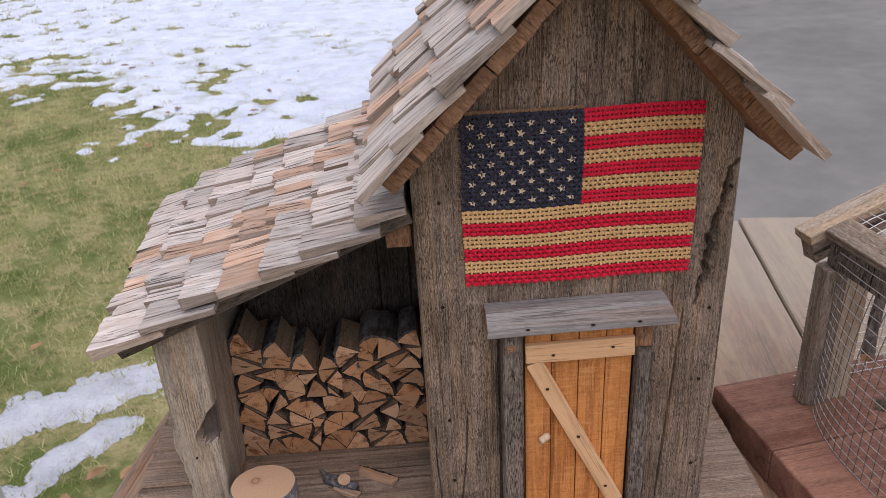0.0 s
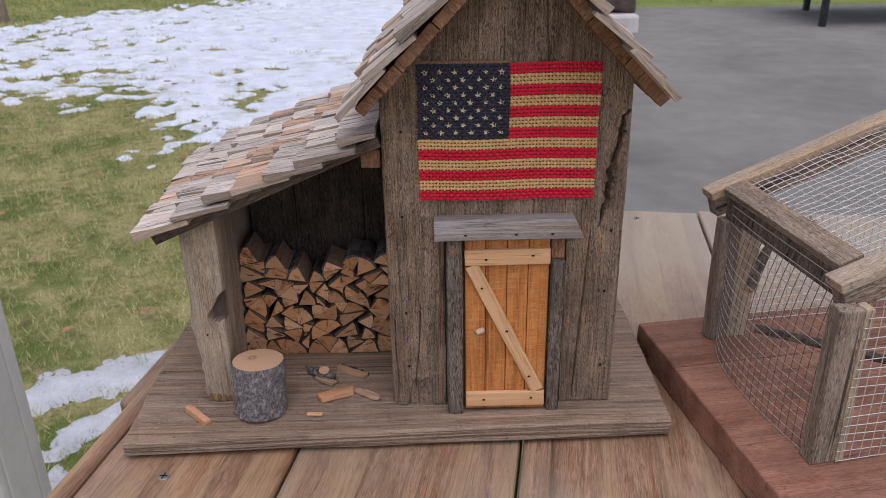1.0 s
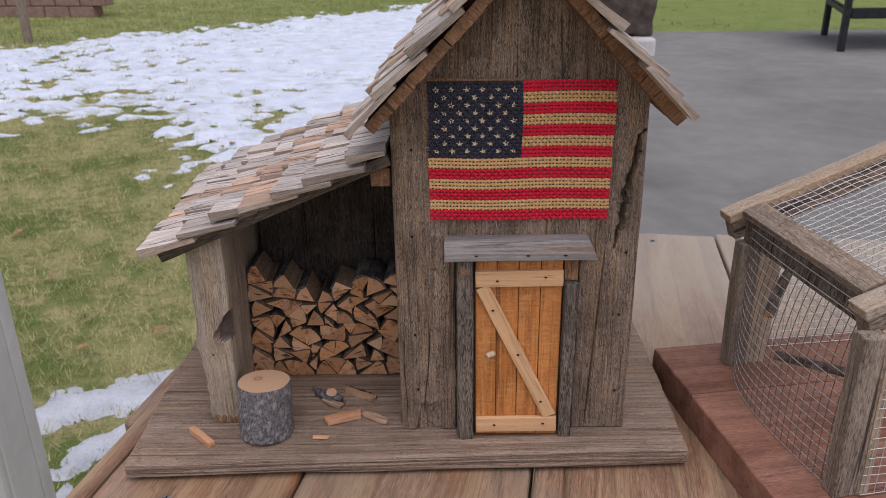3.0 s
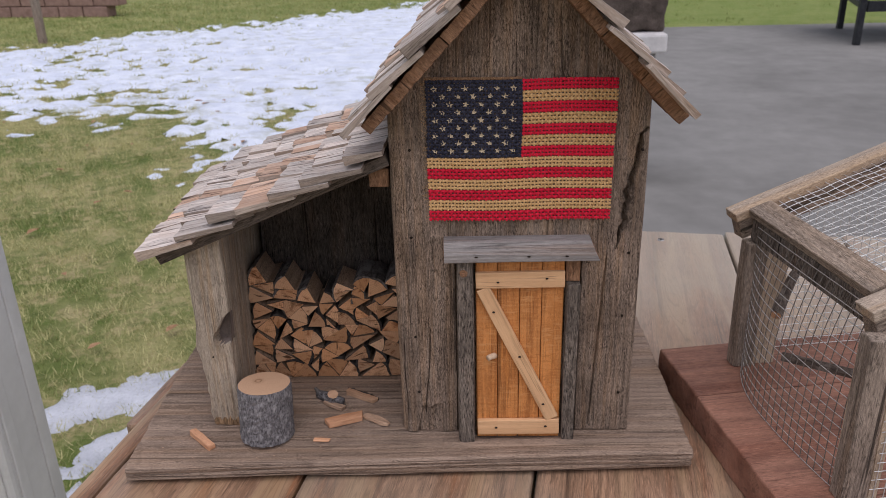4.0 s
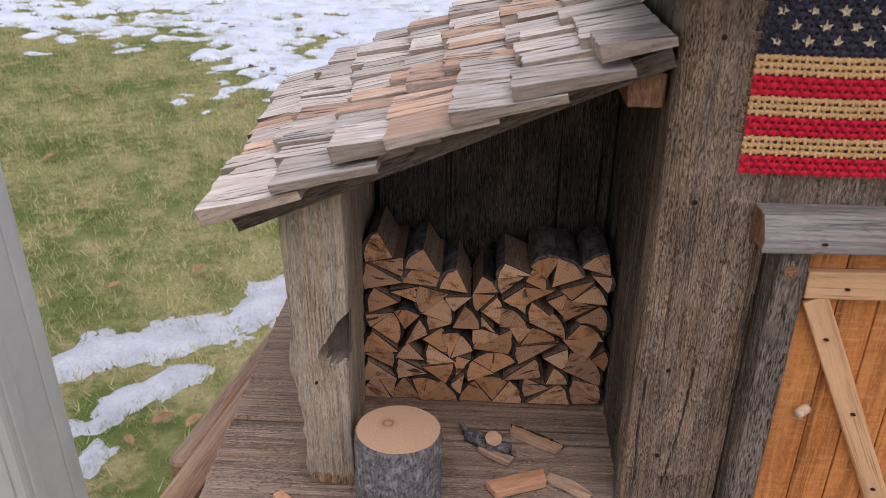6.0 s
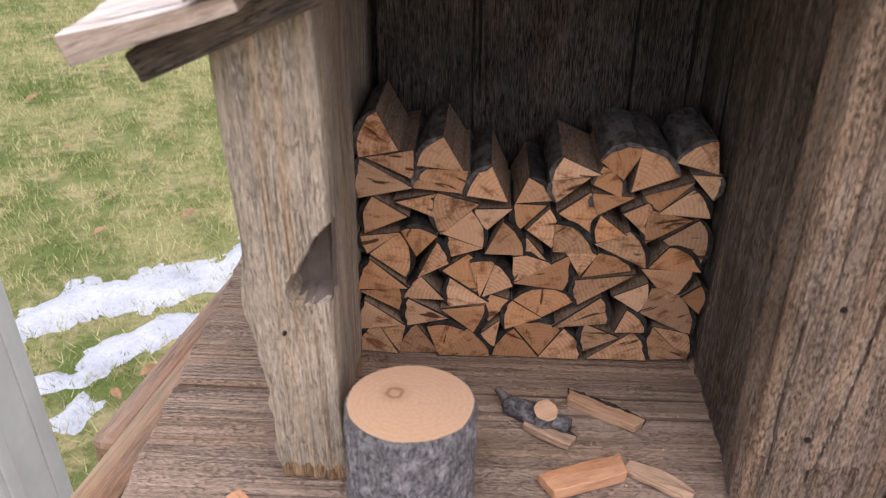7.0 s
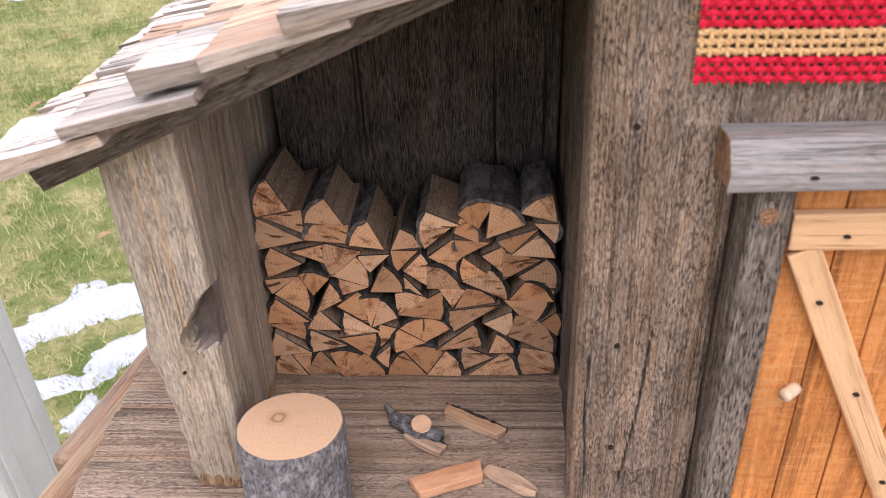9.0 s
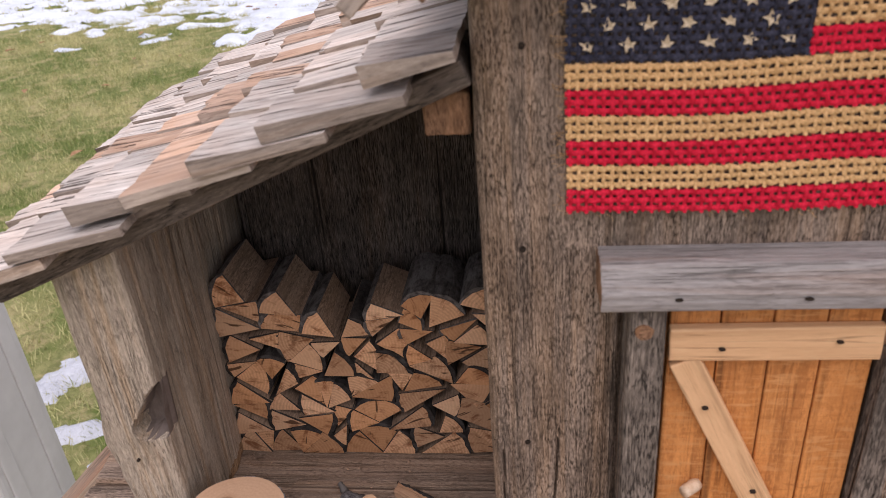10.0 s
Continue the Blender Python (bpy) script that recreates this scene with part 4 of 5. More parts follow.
def shingle_mesh(length, width, butt, head, seed):
    """One split shingle: butt at x 0, head at x length, stepped butt line and riven grooves."""
    def shape(p):
        t = p.x / length
        q = Vector(p)
        top = p.z > 0.5
        q.z = butt + (head - butt) * t if top else 0.0
        k = noise.noise(Vector((p.y * 520, seed * 9.1, 0)))
        lump = noise.noise(Vector((p.y * 110, seed * 4.3, t * 2)))
        if top:
            q.z += 0.0007 * k + 0.0006 * lump
        q.x += (0.0010 * noise.noise(Vector((p.y * 170, seed * 3.7, 5))) + 0.0009 * k) * (1 - t)
        q.y += 0.0007 * noise.noise(Vector((p.x * 90, seed, p.y * 50)))
        return q
    bm = slab((0, -width / 2, 0), (length, width / 2, 1), (2, 10, 1), 0.0004, shape)
    bm.normal_update()
    for f in bm.faces:
        if f.normal.z < 0.6:
            f.material_index = 1
    return bm


shingle_data = []
rng = random.Random(11)
for s in range(14):
    w = 0.0115 + 0.0014 * s
    bm = shingle_mesh(0.038, w, rng.uniform(0.0036, 0.0060), 0.0026, s + 1)
    bm.normal_update()
    pair = []
    for face in (shingle_mat, fresh_shingle):
        me = bpy.data.meshes.new("shingle")
        bm.to_mesh(me)
        me.materials.append(face)
        me.materials.append(riven_edge)
        pair.append(me)
    bm.free()
    shingle_data.append((w, pair))


def lay_shingles(parent, courses, first, step, y0, y1, top, reach, seed, skew=0.0, tilt=9.0):
    """Courses from the eave up, on the deck's own axes: x up the slope, y along the eave."""
    r = random.Random(seed)
    for c in range(courses):
        y = y0 + r.uniform(-0.004, 0.001)
        while y < y1 - 0.006:
            front = y < y0 + 0.002
            w, pair = shingle_data[r.randrange(8, 14) if front else r.randrange(len(shingle_data))]
            me = pair[(1 if c == 3 else 0) if front else (1 if r.random() < 0.22 else 0)]
            if c == courses - 1 and y + w > y1 + 0.01:
                break
            x = first + c * step + r.uniform(-0.0055, 0.0055) * (1 if c else 0.6) - skew * (y - y0) * (1 - c / courses)
            ob = new("shingle", me)
            ob.parent = parent
            sx = min(1.0, (reach - x) / 0.038)
            m = pose(x, y + w / 2, top + (0.0052 if c else 0.0026) + r.uniform(-0.0005, 0.0012), r.uniform(-2.0, 2.0), (tilt if c else tilt - 4.0) + r.uniform(-1.3, 1.3), r.uniform(-2.0, 2.0))
            ob.matrix_basis = m @ Matrix.Diagonal((sx, 1, r.uniform(0.85, 1.2), 1))
            y += w + r.uniform(0.0002, 0.0014)


lay_shingles(shed_roof, 7, -0.0040, 0.0240, -0.0085, 0.200, 0.0062, 0.1650, 5, 0.11)
# starter pieces seen edge-on under the first courses
for i in range(5):
    w, pair = shingle_data[(i * 5) % 14]
    ob = new("shingle", pair[1 if i == 3 else 0])
    ob.parent = shed_roof
    ob.matrix_basis = pose(0.012 + i * 0.0245, w / 2 - 0.001, 0.0064, 0, 2, rng.uniform(-1, 1))

# ---- main roof


def roof_side(name, flip):
    """One slope: deck boards with rough sawn front ends, and shingles."""
    LEN = 0.1235 if flip else 0.1270
    m = Matrix.Translation((APEX_X, 0, APEX_Z)) @ (pose(0, 0, 0, 0, 0, 180) if flip else Matrix()) @ pose(0, 0, 0, 0, -PITCH, 0) @ pose(-LEN, 0, 0)
    y0, y1 = (-0.162, 0.025) if flip else (-0.025, 0.162)
    deck = part(name, slab((0.0, y0, 0.0012), (LEN, y1, 0.0040), (10, 6, 1), 0.0005), deck_wood, house, "roof slope of split cedar shingles", m)
    cuts = [0.0, 0.034, 0.066, 0.1, LEN]
    for i in range(4):
        part("deck_board", slab((cuts[i] + 0.0003, y0 - (0 if flip else 0.0015) , 0.0), (cuts[i + 1] - 0.0003, y1 + (0.0015 if flip else 0), 0.0070), (14, 30, 3), 0.0003, weathered("z", 0.0005, 600, 60)), raw_cedar, deck, "rough sawn brown deck board")
    lay_shingles(deck, 5, 0.0085 if flip else -0.0065, 0.0272, (y0 if flip else -0.0325), (0.0335 if flip else y1 + 0.008), 0.0045 if flip else 0.0060, LEN + 0.004, 23 if flip else 8, tilt=6.5)
    return deck


roof_side("left_roof", False)
roof_side("right_roof", True)
part("ridge_cap", slab((APEX_X - 0.012, -0.03, APEX_Z + 0.014), (APEX_X + 0.012, 0.165, APEX_Z + 0.019), (4, 12, 1), 0.0008, lambda p: p + Vector((0, 0, -abs(p.x - APEX_X) * 0.9))), shingle_mat, house)

# ---- woven flag on the gable
FLAG_X0, FLAG_X1, FLAG_Z0, FLAG_Z1 = 0.0245, 0.1355, 0.9195, 1.0055
STRIPE = (FLAG_Z1 - FLAG_Z0) / 13
CANTON_X, CANTON_Z = 0.0805, FLAG_Z1 - 7 * STRIPE


def flag_y(x, z):
    """The cloth's gentle waves in front of the wall."""
    return -0.0021 - 0.0005 * math.sin(x * 90) * math.sin(z * 70 + 1) - 0.0008 * max(0.0, (0.93 - z) / 0.011) ** 2 * 0.6


def yarn(verts, faces, along, fixed, a0, a1, pitch, width, height, phase):
    """One flat yarn, rising over and dipping under its neighbours every pitch."""
    n = max(2, int(round((a1 - a0) / pitch * 4)))
    for k in range(n + 1):
        a = a0 + (a1 - a0) * k / n
        lift = height * math.cos(math.pi * a / pitch + phase)
        wob = 0.00014 * noise.noise(Vector((a * 900, fixed * 3000, 1)))
        w = width * (1 + 0.34 * noise.noise(Vector((a * 700, fixed * 2500, 4))))
        for s, up in ((-0.5, -0.00034), (0.0, 0.00030), (0.5, -0.00034)):
            f = fixed + wob + s * w
            x, z = (a, f) if along == "x" else (f, a)
            z += 0.00035 * math.sin(x * 75)
            x += 0.0003 * math.sin(z * 110)
            verts.append((x, flag_y(x, z) - lift - up, z))
        if k:
            i = len(verts) - 6
            for j in (0, 1):
                faces.append((i + j, i + j + 1, i + j + 4, i + j + 3))


WARP, WEFT = 0.0021, STRIPE / 3


def woven(x0, x1, z0, z1, rows):
    verts, faces = [], []
    for r in range(rows):
        z = z0 + (z1 - z0) * (r + 0.5) / rows
        yarn(verts, faces, "x", z, x0, x1, WARP, WEFT * 0.70, 0.00042, math.pi * (r % 2))
    n = int(round((x1 - x0) / WARP))
    for c in range(n):
        x = x0 + (c + 0.5) * WARP
        yarn(verts, faces, "z", x, z0, z1, WEFT, WARP * 0.50, 0.00042, math.pi * ((c + 1) % 2))
    return verts, faces


flag = thing("burlap_flag", (0.0, 0.0, 0.0), "woven burlap flag with red and tan stripes and navy starred corner", "flag")


def cloth(name, data, mat, label):
    ob = mesh_object(name, *data, mat, True)
    ob.parent = flag
    return tagged(ob, label)


for i in range(13):
    z1 = FLAG_Z1 - i * STRIPE
    x0 = CANTON_X if i < 7 else FLAG_X0
    cloth("stripe", woven(x0, FLAG_X1 - 0.0012 * i / 13, z1 - STRIPE, z1, 3), yarn_red if i % 2 == 0 else yarn_tan, "red woven stripe" if i % 2 == 0 else "tan woven stripe")
canton = cloth("canton", woven(FLAG_X0, CANTON_X, CANTON_Z, FLAG_Z1, 21), yarn_navy, "navy woven corner")
tagged(canton, kind="stuff")
cloth("hem", woven(FLAG_X0, CANTON_X, FLAG_Z1, FLAG_Z1 + 0.0012, 1), hem_yarn, "bare tan hem")


def loose_fibres(count):
    """Single hairs standing off the cloth's raw edges."""
    r = random.Random(31)
    verts, faces = [], []
    for k in range(count):
        left = k % 3 != 0
        x, z = (FLAG_X0, r.uniform(FLAG_Z0, FLAG_Z1)) if left else (r.uniform(FLAG_X0, FLAG_X1), FLAG_Z0 if k % 2 else FLAG_Z1)
        dx, dz = (-r.uniform(0.001, 0.004), r.uniform(-0.002, 0.002)) if left else (r.uniform(-0.002, 0.002), (-1 if k % 2 else 1) * r.uniform(0.0006, 0.002))
        i = len(verts)
        for q in range(4):
            t = q / 3
            px, pz = x + dx * t + 0.0004 * math.sin(5 * t + k), z + dz * t * t
            y = flag_y(x, z) - 0.0003 - 0.0008 * t
            verts += [(px, y, pz - 0.00006), (px + 0.00004, y - 0.00008, pz + 0.00006)]
            if q:
                faces.append((i + 2 * q - 2, i + 2 * q - 1, i + 2 * q + 1, i + 2 * q))
    return verts, faces


tagged(cloth("fringe", loose_fibres(130), yarn_tan, "stray tan fibres along the raw edges"), kind="stuff")


def star_mesh(seed):
    bm = bmesh.new()
    r = random.Random(seed)
    top = [bm.verts.new(((0.0021 if k % 2 == 0 else 0.0011) * math.sin(math.pi * k / 5) * r.uniform(0.55, 1.2), 0.0, (0.0021 if k % 2 == 0 else 0.0011) * math.cos(math.pi * k / 5) * r.uniform(0.55, 1.2))) for k in range(10)]
    hub = bm.verts.new((0, 0.00035, 0))
    for k in range(10):
        bm.faces.new((hub, top[k], top[(k + 1) % 10]))
    bm.normal_update()
    me = bpy.data.meshes.new("star")
    bm.to_mesh(me)
    bm.free()
    me.materials.append(yarn_cream)
    return me


stars = [star_mesh(k) for k in range(5)]
for row in range(9):
    n = 6 if row % 2 == 0 else 5
    for c in range(n):
        ob = new("star", stars[(row * 3 + c) % 5])
        ob.parent = canton
        x = FLAG_X0 + 0.0052 + (c + (0.5 if n == 5 else 0)) * 0.0091 + rng.uniform(-0.0004, 0.0004)
        z = FLAG_Z1 - 0.0052 - row * 0.0046
        ob.matrix_basis = pose(x, flag_y(x, z) - 0.00052, z, 0, rng.uniform(-15, 15), 0)

# ---------------------------------------------------------------- firewood

def log_mesh(ra, rb, spread, length, seed):
    """A split log along z, its cut end at z 0: sector with bark round the outside."""
    bm = bmesh.new()
    r = random.Random(seed)
    n = 7 if spread < 120 else 11
    half = radians(spread) / 2
    flat = r.uniform(0.0, 0.4) if spread < 50 else r.uniform(0.0, 0.12)
    ends = []
    for k, z in enumerate((0.0, 0.0007, length * 0.5, length)):
        sc = (0.975, 1.0, 0.98, 0.96)[k]
        ring = [bm.verts.new((r.uniform(-0.0003, 0.0003) + (0.0006 if k == 0 else 0.0), r.uniform(-0.0003, 0.0003), z))]
        for i in range(n):
            t = i / (n - 1)
            a = -half + 2 * half * t
            rad = ra + (rb - ra) * t
            chord = (ra * math.cos(half) * (1 - t) + rb * math.cos(half) * t) / max(0.3, math.cos(a)) if spread < 150 else rad
            rad = (rad * (1 - flat) + chord * flat) * sc * (1 + 0.05 * noise.noise(Vector((i * 0.9, seed * 5.1, 0))))
            ring.append(bm.verts.new((rad * math.cos(a), rad * math.sin(a), z + (r.uniform(-0.0003, 0.0003) if k == 0 else 0))))
        ends.append(ring)
    for k in (0, 1, 2):
        for i in range(n + 1):
            j = (i + 1) % (n + 1)
            f = bm.faces.new((ends[k][i], ends[k][j], ends[k + 1][j], ends[k + 1][i]))
            # the end's chamfer is bark-dark, standing in for the shaded gaps between logs
            f.material_index = 1 if k else 2
    bm.faces.new(ends[0][::-1]).material_index = 0
    bm.faces.new(ends[3]).material_index = 0
    return bm, ends


def bark_mesh(ra, rb, spread, length, seed):
    """The bark shell that sits on a log's round side."""
    bm = bmesh.new()
    n = 9
    half = radians(spread) / 2
    grid = []
    for k in range(4):
        z = 0.0004 + (length - 0.0006) * k / 3
        row = []
        for i in range(n):
            t = i / (n - 1)
            a = -half * 0.99 + 2 * half * 0.99 * t
            rad = ra + (rb - ra) * t
            edge = 0.0011 * min(1.0, 3 * t, 3 * (1 - t)) + 0.0002
            rad = (rad + edge) * (1 + 0.03 * noise.noise(Vector((i * 1.7, k * 1.3, seed * 3.3)))) * (1 - 0.01 * k)
            inner = (ra + (rb - ra) * t) * 0.93 - 0.0004
            row.append((bm.verts.new((rad * math.cos(a), rad * math.sin(a), z)), bm.verts.new((inner * math.cos(a), inner * math.sin(a), z))))
        grid.append(row)
    for k in range(3):
        for i in range(n - 1):
            bm.faces.new([grid[q][w][0] for q, w in ((k, i), (k, i + 1), (k + 1, i + 1), (k + 1, i))])
            bm.faces.new([grid[q][w][1] for q, w in ((k + 1, i), (k + 1, i + 1), (k, i + 1), (k, i))])
    for i in range(n - 1):
        bm.faces.new((grid[0][i][0], grid[0][i][1], grid[0][i + 1][1], grid[0][i + 1][0]))
    for i in (0, n - 1):
        for k in range(3):
            bm.faces.new((grid[k][i][0], grid[k + 1][i][0], grid[k + 1][i][1], grid[k][i][1]))
    bmesh.ops.recalc_face_normals(bm, faces=bm.faces)
    return bm


log_seeds = itertools.count(1)


def stack(rank):
    """One rank of logs: pith x and z in millimetres from the shed floor, two split radii, facing and opening angle."""
    for x, z, rb, ra, facing, spread in rank:
        seed = next(log_seeds)
        r = random.Random(seed)
        length = 0.0325 + r.uniform(-0.003, 0.004)
        ra, rb = (max(ra, 4.0) + 1.0) / 1000, (max(rb, 4.0) + 1.0) / 1000
        x, z = x - 0.6 * math.cos(radians(facing)), z - 0.6 * math.sin(radians(facing))
        # gap shade is put into the lower logs' bark colour, light into the upper
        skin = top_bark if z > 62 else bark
        # local z runs into the shed, local x along the bisector
        m = Matrix.Translation((x / 1000, 0.0695 + r.uniform(-0.0009, 0.0010), BASE + 0.0006 + max(z, -1.1 if z < 3 else 0.2) / 1000)) @ pose(0, 0, 0, -90, 0, 0) @ pose(0, 0, 0, 0, 0, -facing)
        bm, _ = log_mesh(ra, rb, spread, length, seed)
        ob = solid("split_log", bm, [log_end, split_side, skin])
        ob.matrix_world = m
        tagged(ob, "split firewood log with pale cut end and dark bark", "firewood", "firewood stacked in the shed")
        part("bark", bark_mesh(ra, rb, spread, length, seed), skin, ob, "dark gray bark, lower rows darkened for gap shade")


stack([(-101.2, 79.3, 14.8, 12.8, 153, 71), (-112.3, 76.6, 16.8, 16.0, 353, 35), (-96.9, 66.7, 19.7, 18.4, 171, 42), (-80.4, 73.5, 12.8, 15.1, 146, 53), (-80.6, 64.7, 14.8, 16.3, 158, 31), (-92.0, 73.5, 14.1, 13.0, 339, 36), (-66.1, 62.8, 13.4, 13.3, 142, 56), (-63.5, 61.2, 11.5, 10.2, 37, 56), (-36.6, 73.1, 13.4, 15.5, 173, 33), (-39.7, 71.9, 12.4, 13.8, 204, 33), (-29.6, 71.0, 12.0, 9.4, 100, 75), (-26.6, 66.7, 15.5, 15.2, 52, 59), (-38.9, 69.2, 10.1, 6.4, 20, 86), (0.1, 73.4, 10.8, 13.7, 132, 62), (-8.2, 73.8, 11.3, 8.6, 334, 45)])
stack([(-98.9, 56.1, 13.4, 15.8, 176, 55), (-102.9, 61.4, 14.2, 13.9, 355, 35), (-75.1, 61.3, 14.3, 17.3, 194, 56), (-87.6, 49.6, 14.8, 13.2, 11, 59), (-73.5, 44.3, 12.4, 11.2, 179, 37), (-64.0, 59.7, 12.4, 11.4, 203, 40), (-72.6, 42.8, 12.6, 13.3, 33, 63), (-52.8, 60.9, 10.5, 12.9, 202, 46), (-59.4, 51.7, 11.2, 10.6, 5, 80), (-49.3, 58.4, 15.1, 12.2, 2, 68)])
stack([(-50.0, 44.4, 12.6, 10.2, 43, 87), (-24.9, 64.6, 13.8, 12.9, 191, 34), (-26.8, 51.4, 10.9, 9.4, 169, 54), (-28.1, 59.3, 11.4, 8.3, 351, 69), (-7.2, 71.1, 15.9, 14.3, 214, 28), (-16.9, 59.8, 16.4, 13.2, 18, 45), (-5.7, 57.6, 13.6, 17.0, 190, 45), (-14.3, 49.4, 16.8, 13.3, 359, 69), (-36.5, 47.4, 20.4, 12.1, 358, 48)])
stack([(-101.6, 49.6, 14.0, 14.1, 202, 28), (-112.7, 41.1, 15.3, 13.4, 0, 72), (-96.1, 41.5, 10.2, 10.7, 83, 67), (-96.1, 32.3, 12.5, 15.8, 47, 34), (-99.6, 27.9, 16.5, 17.3, 161, 43), (-87.7, 34.6, 16.5, 11.4, 2, 70), (-74.1, 25.3, 14.9, 14.1, 88, 34), (-73.3, 25.6, 11.2, 14.0, 50, 47), (-49.8, 37.9, 14.5, 13.8, 146, 32), (-63.0, 31.1, 17.7, 21.5, 12, 39), (-63.0, 31.3, 14.7, 10.3, 58, 63)])
stack([(-40.5, 34.7, 10.2, 10.5, 89, 58), (-39.6, 34.3, 16.9, 10.7, 37, 50), (-22.1, 35.8, 20.3, 22.3, 201, 26), (-28.1, 26.5, 10.6, 12.4, 357, 58), (-17.5, 39.0, 17.2, 9.7, 25, 56), (-20.0, 38.0, 16.1, 17.5, 335, 47), (-5.0, 27.5, 8.8, 7.3, 358, 80)])
stack([(-117.2, 25.6, 16.2, 14.7, 350, 34), (-101.7, 12.4, 16.1, 15.2, 166, 44), (-86.6, 22.8, 12.0, 14.0, 156, 46), (-85.3, 15.2, 16.2, 15.5, 172, 42), (-71.3, 22.8, 16.3, 13.8, 167, 44), (-87.6, 19.4, 14.6, 15.1, 344, 47), (-63.0, 22.9, 7.6, 11.6, 194, 63), (-52.1, 17.0, 12.1, 12.1, 90, 109), (-52.2, 16.5, 12.8, 13.6, 174, 53), (-48.1, 13.3, 19.1, 20.8, 23, 33), (-26.3, 11.9, 10.3, 9.6, 35, 67), (-18.2, 19.7, 20.5, 10.3, 29, 106), (-66.9, 15.2, 8.7, 11.4, 241, 39)])
stack([(-103.8, -3.4, 15.5, 14.0, 147, 56), (-103.6, -1.9, 12.2, 13.7, 100, 44), (-88.4, -2.9, 15.0, 15.0, 153, 55), (-88.6, -1.3, 14.3, 12.9, 77, 62), (-88.9, -2.9, 19.0, 16.0, 25, 48), (-52.3, -1.0, 15.5, 17.0, 154, 51), (-52.6, -0.1, 13.7, 15.9, 92, 66), (-52.6, -1.0, 14.7, 15.4, 28, 56), (-24.4, 9.2, 13.5, 13.6, 182, 49), (-35.0, -0.9, 21.0, 20.3, 20, 38), (1.2, 0.1, 20.2, 12.7, 159, 48), (-13.0, 14.4, 19.9, 12.7, 331, 34)])

# ---------------------------------------------------------------- chopping block and chips
stump = thing("chopping_block", (-0.0928, -0.0002, base_top(-0.0928, 0.0)), "small log chopping block with pale sawn top and gray bark", "stump")
bm = rod(0.0388, 0.0174, 40, 8, 1.0, 0.03, 2.0)
part("log", bm, [stump_bark, stump_end], stump, "pale sawn wood", pose(0, 0, 0.0004, -5, 1, 0))


def shell(r0, r1, h, seed):
    bm = bmesh.new()
    n, k = 64, 26
    out = []
    for j in range(k + 1):
        z = h * j / k
        ring = []
        for i in range(n):
            a = 2 * math.pi * i / n
            d = 0.0006 * noise.noise(Vector((math.cos(a) * 9, math.sin(a) * 9, z * 330))) + 0.0005 * noise.noise(Vector((math.cos(a) * 22, math.sin(a) * 22, z * 600 + seed)))
            rr = r1 + d - (0.0004 if j == k else 0)
            ring.append(bm.verts.new((rr * math.cos(a), rr * math.sin(a), z + (0.0002 * math.sin(5 * a) if j == k else 0))))
        out.append(ring)
    inner = [bm.verts.new((r0 * math.cos(2 * math.pi * i / n), r0 * math.sin(2 * math.pi * i / n), h)) for i in range(n)]
    for j in range(k):
        for i in range(n):
            q = (i + 1) % n
            bm.faces.new((out[j][i], out[j][q], out[j + 1][q], out[j + 1][i]))
    for i in range(n):
        q = (i + 1) % n
        bm.faces.new((out[k][i], out[k][q], inner[q], inner[i]))
    return bm


part("bark", shell(0.0170, 0.0182, 0.0385, 3), stump_bark, stump, "rough gray bark", pose(0, 0, 0.0004, -5, 1, 0))


def chip(label, x, y, length, width, thick, turn, mat, bark_on=False, seed=1, taper=0.06, wear=0.0004, skew=0.0):
    """A split piece: crisp long edges, ends cut a little askew."""
    def shape(p):
        t = p.x / length
        q = Vector(p)
        q.y *= 1 - taper * abs(2 * t - 1) ** 3
        q.x += skew * q.y * (2 * t - 1)
        q.z *= 1 - 0.25 * (0.5 + q.y / width)
        return q + noise.noise_vector(Vector((p.x * 120, p.y * 300, p.z * 300 + seed))) * wear

    def ragged(p):
        q = shape(p)
        q.z += 0.0011 * noise.noise(Vector((p.x * 420, 1.7, seed))) * (1 if p.z > 0 else 0)
        q.y += 0.0008 * noise.noise(Vector((p.x * 520, p.z * 300, seed + 4)))
        return q
    ob = solid("wood_chip", slab((0, -width / 2, 0), (length, width / 2, thick), (12, 4, 2), 0.0004, shape), mat)
    # lies with the plank's fall
    ob.matrix_world = pose(x, y, base_top(x, y) + 0.0002, 3.0, 0, 0) @ pose(0, 0, 0, 0, 0, turn)
    tagged(ob, label, "wood chip", "split chips on the base plank")
    if bark_on:
        part("bark", slab((-0.0004, width * 0.38, -0.0002), (length, width * 0.62, thick * 1.02), (26, 2, 2), 0.0004, ragged), bark, ob, "ragged strip of dark bark")
    return ob


chip("short orange split stick lying on the plank", -0.1454, 0.0002, 0.0250, 0.0054, 0.0046, -43, chip_wood, seed=1)
chip("pale orange split billet lying on the plank", -0.0529, 0.0087, 0.0258, 0.0086, 0.0044, 20.5, chip_wood, seed=2, skew=0.25)
chip("pointed weathered flat chip lying on the plank", -0.0279, 0.0190, 0.0216, 0.0066, 0.0022, -28, chip_old, seed=3, taper=0.5, wear=0.0007)
chip("pale split chip with ragged bark along one side", -0.0434, 0.0476, 0.0256, 0.0058, 0.0036, -29, chip_pale, bark_on=True, seed=4, skew=0.3)
chip("tiny thin wood sliver on the plank", -0.0595, -0.0073, 0.0112, 0.0036, 0.0013, -3, chip_wood, seed=5)
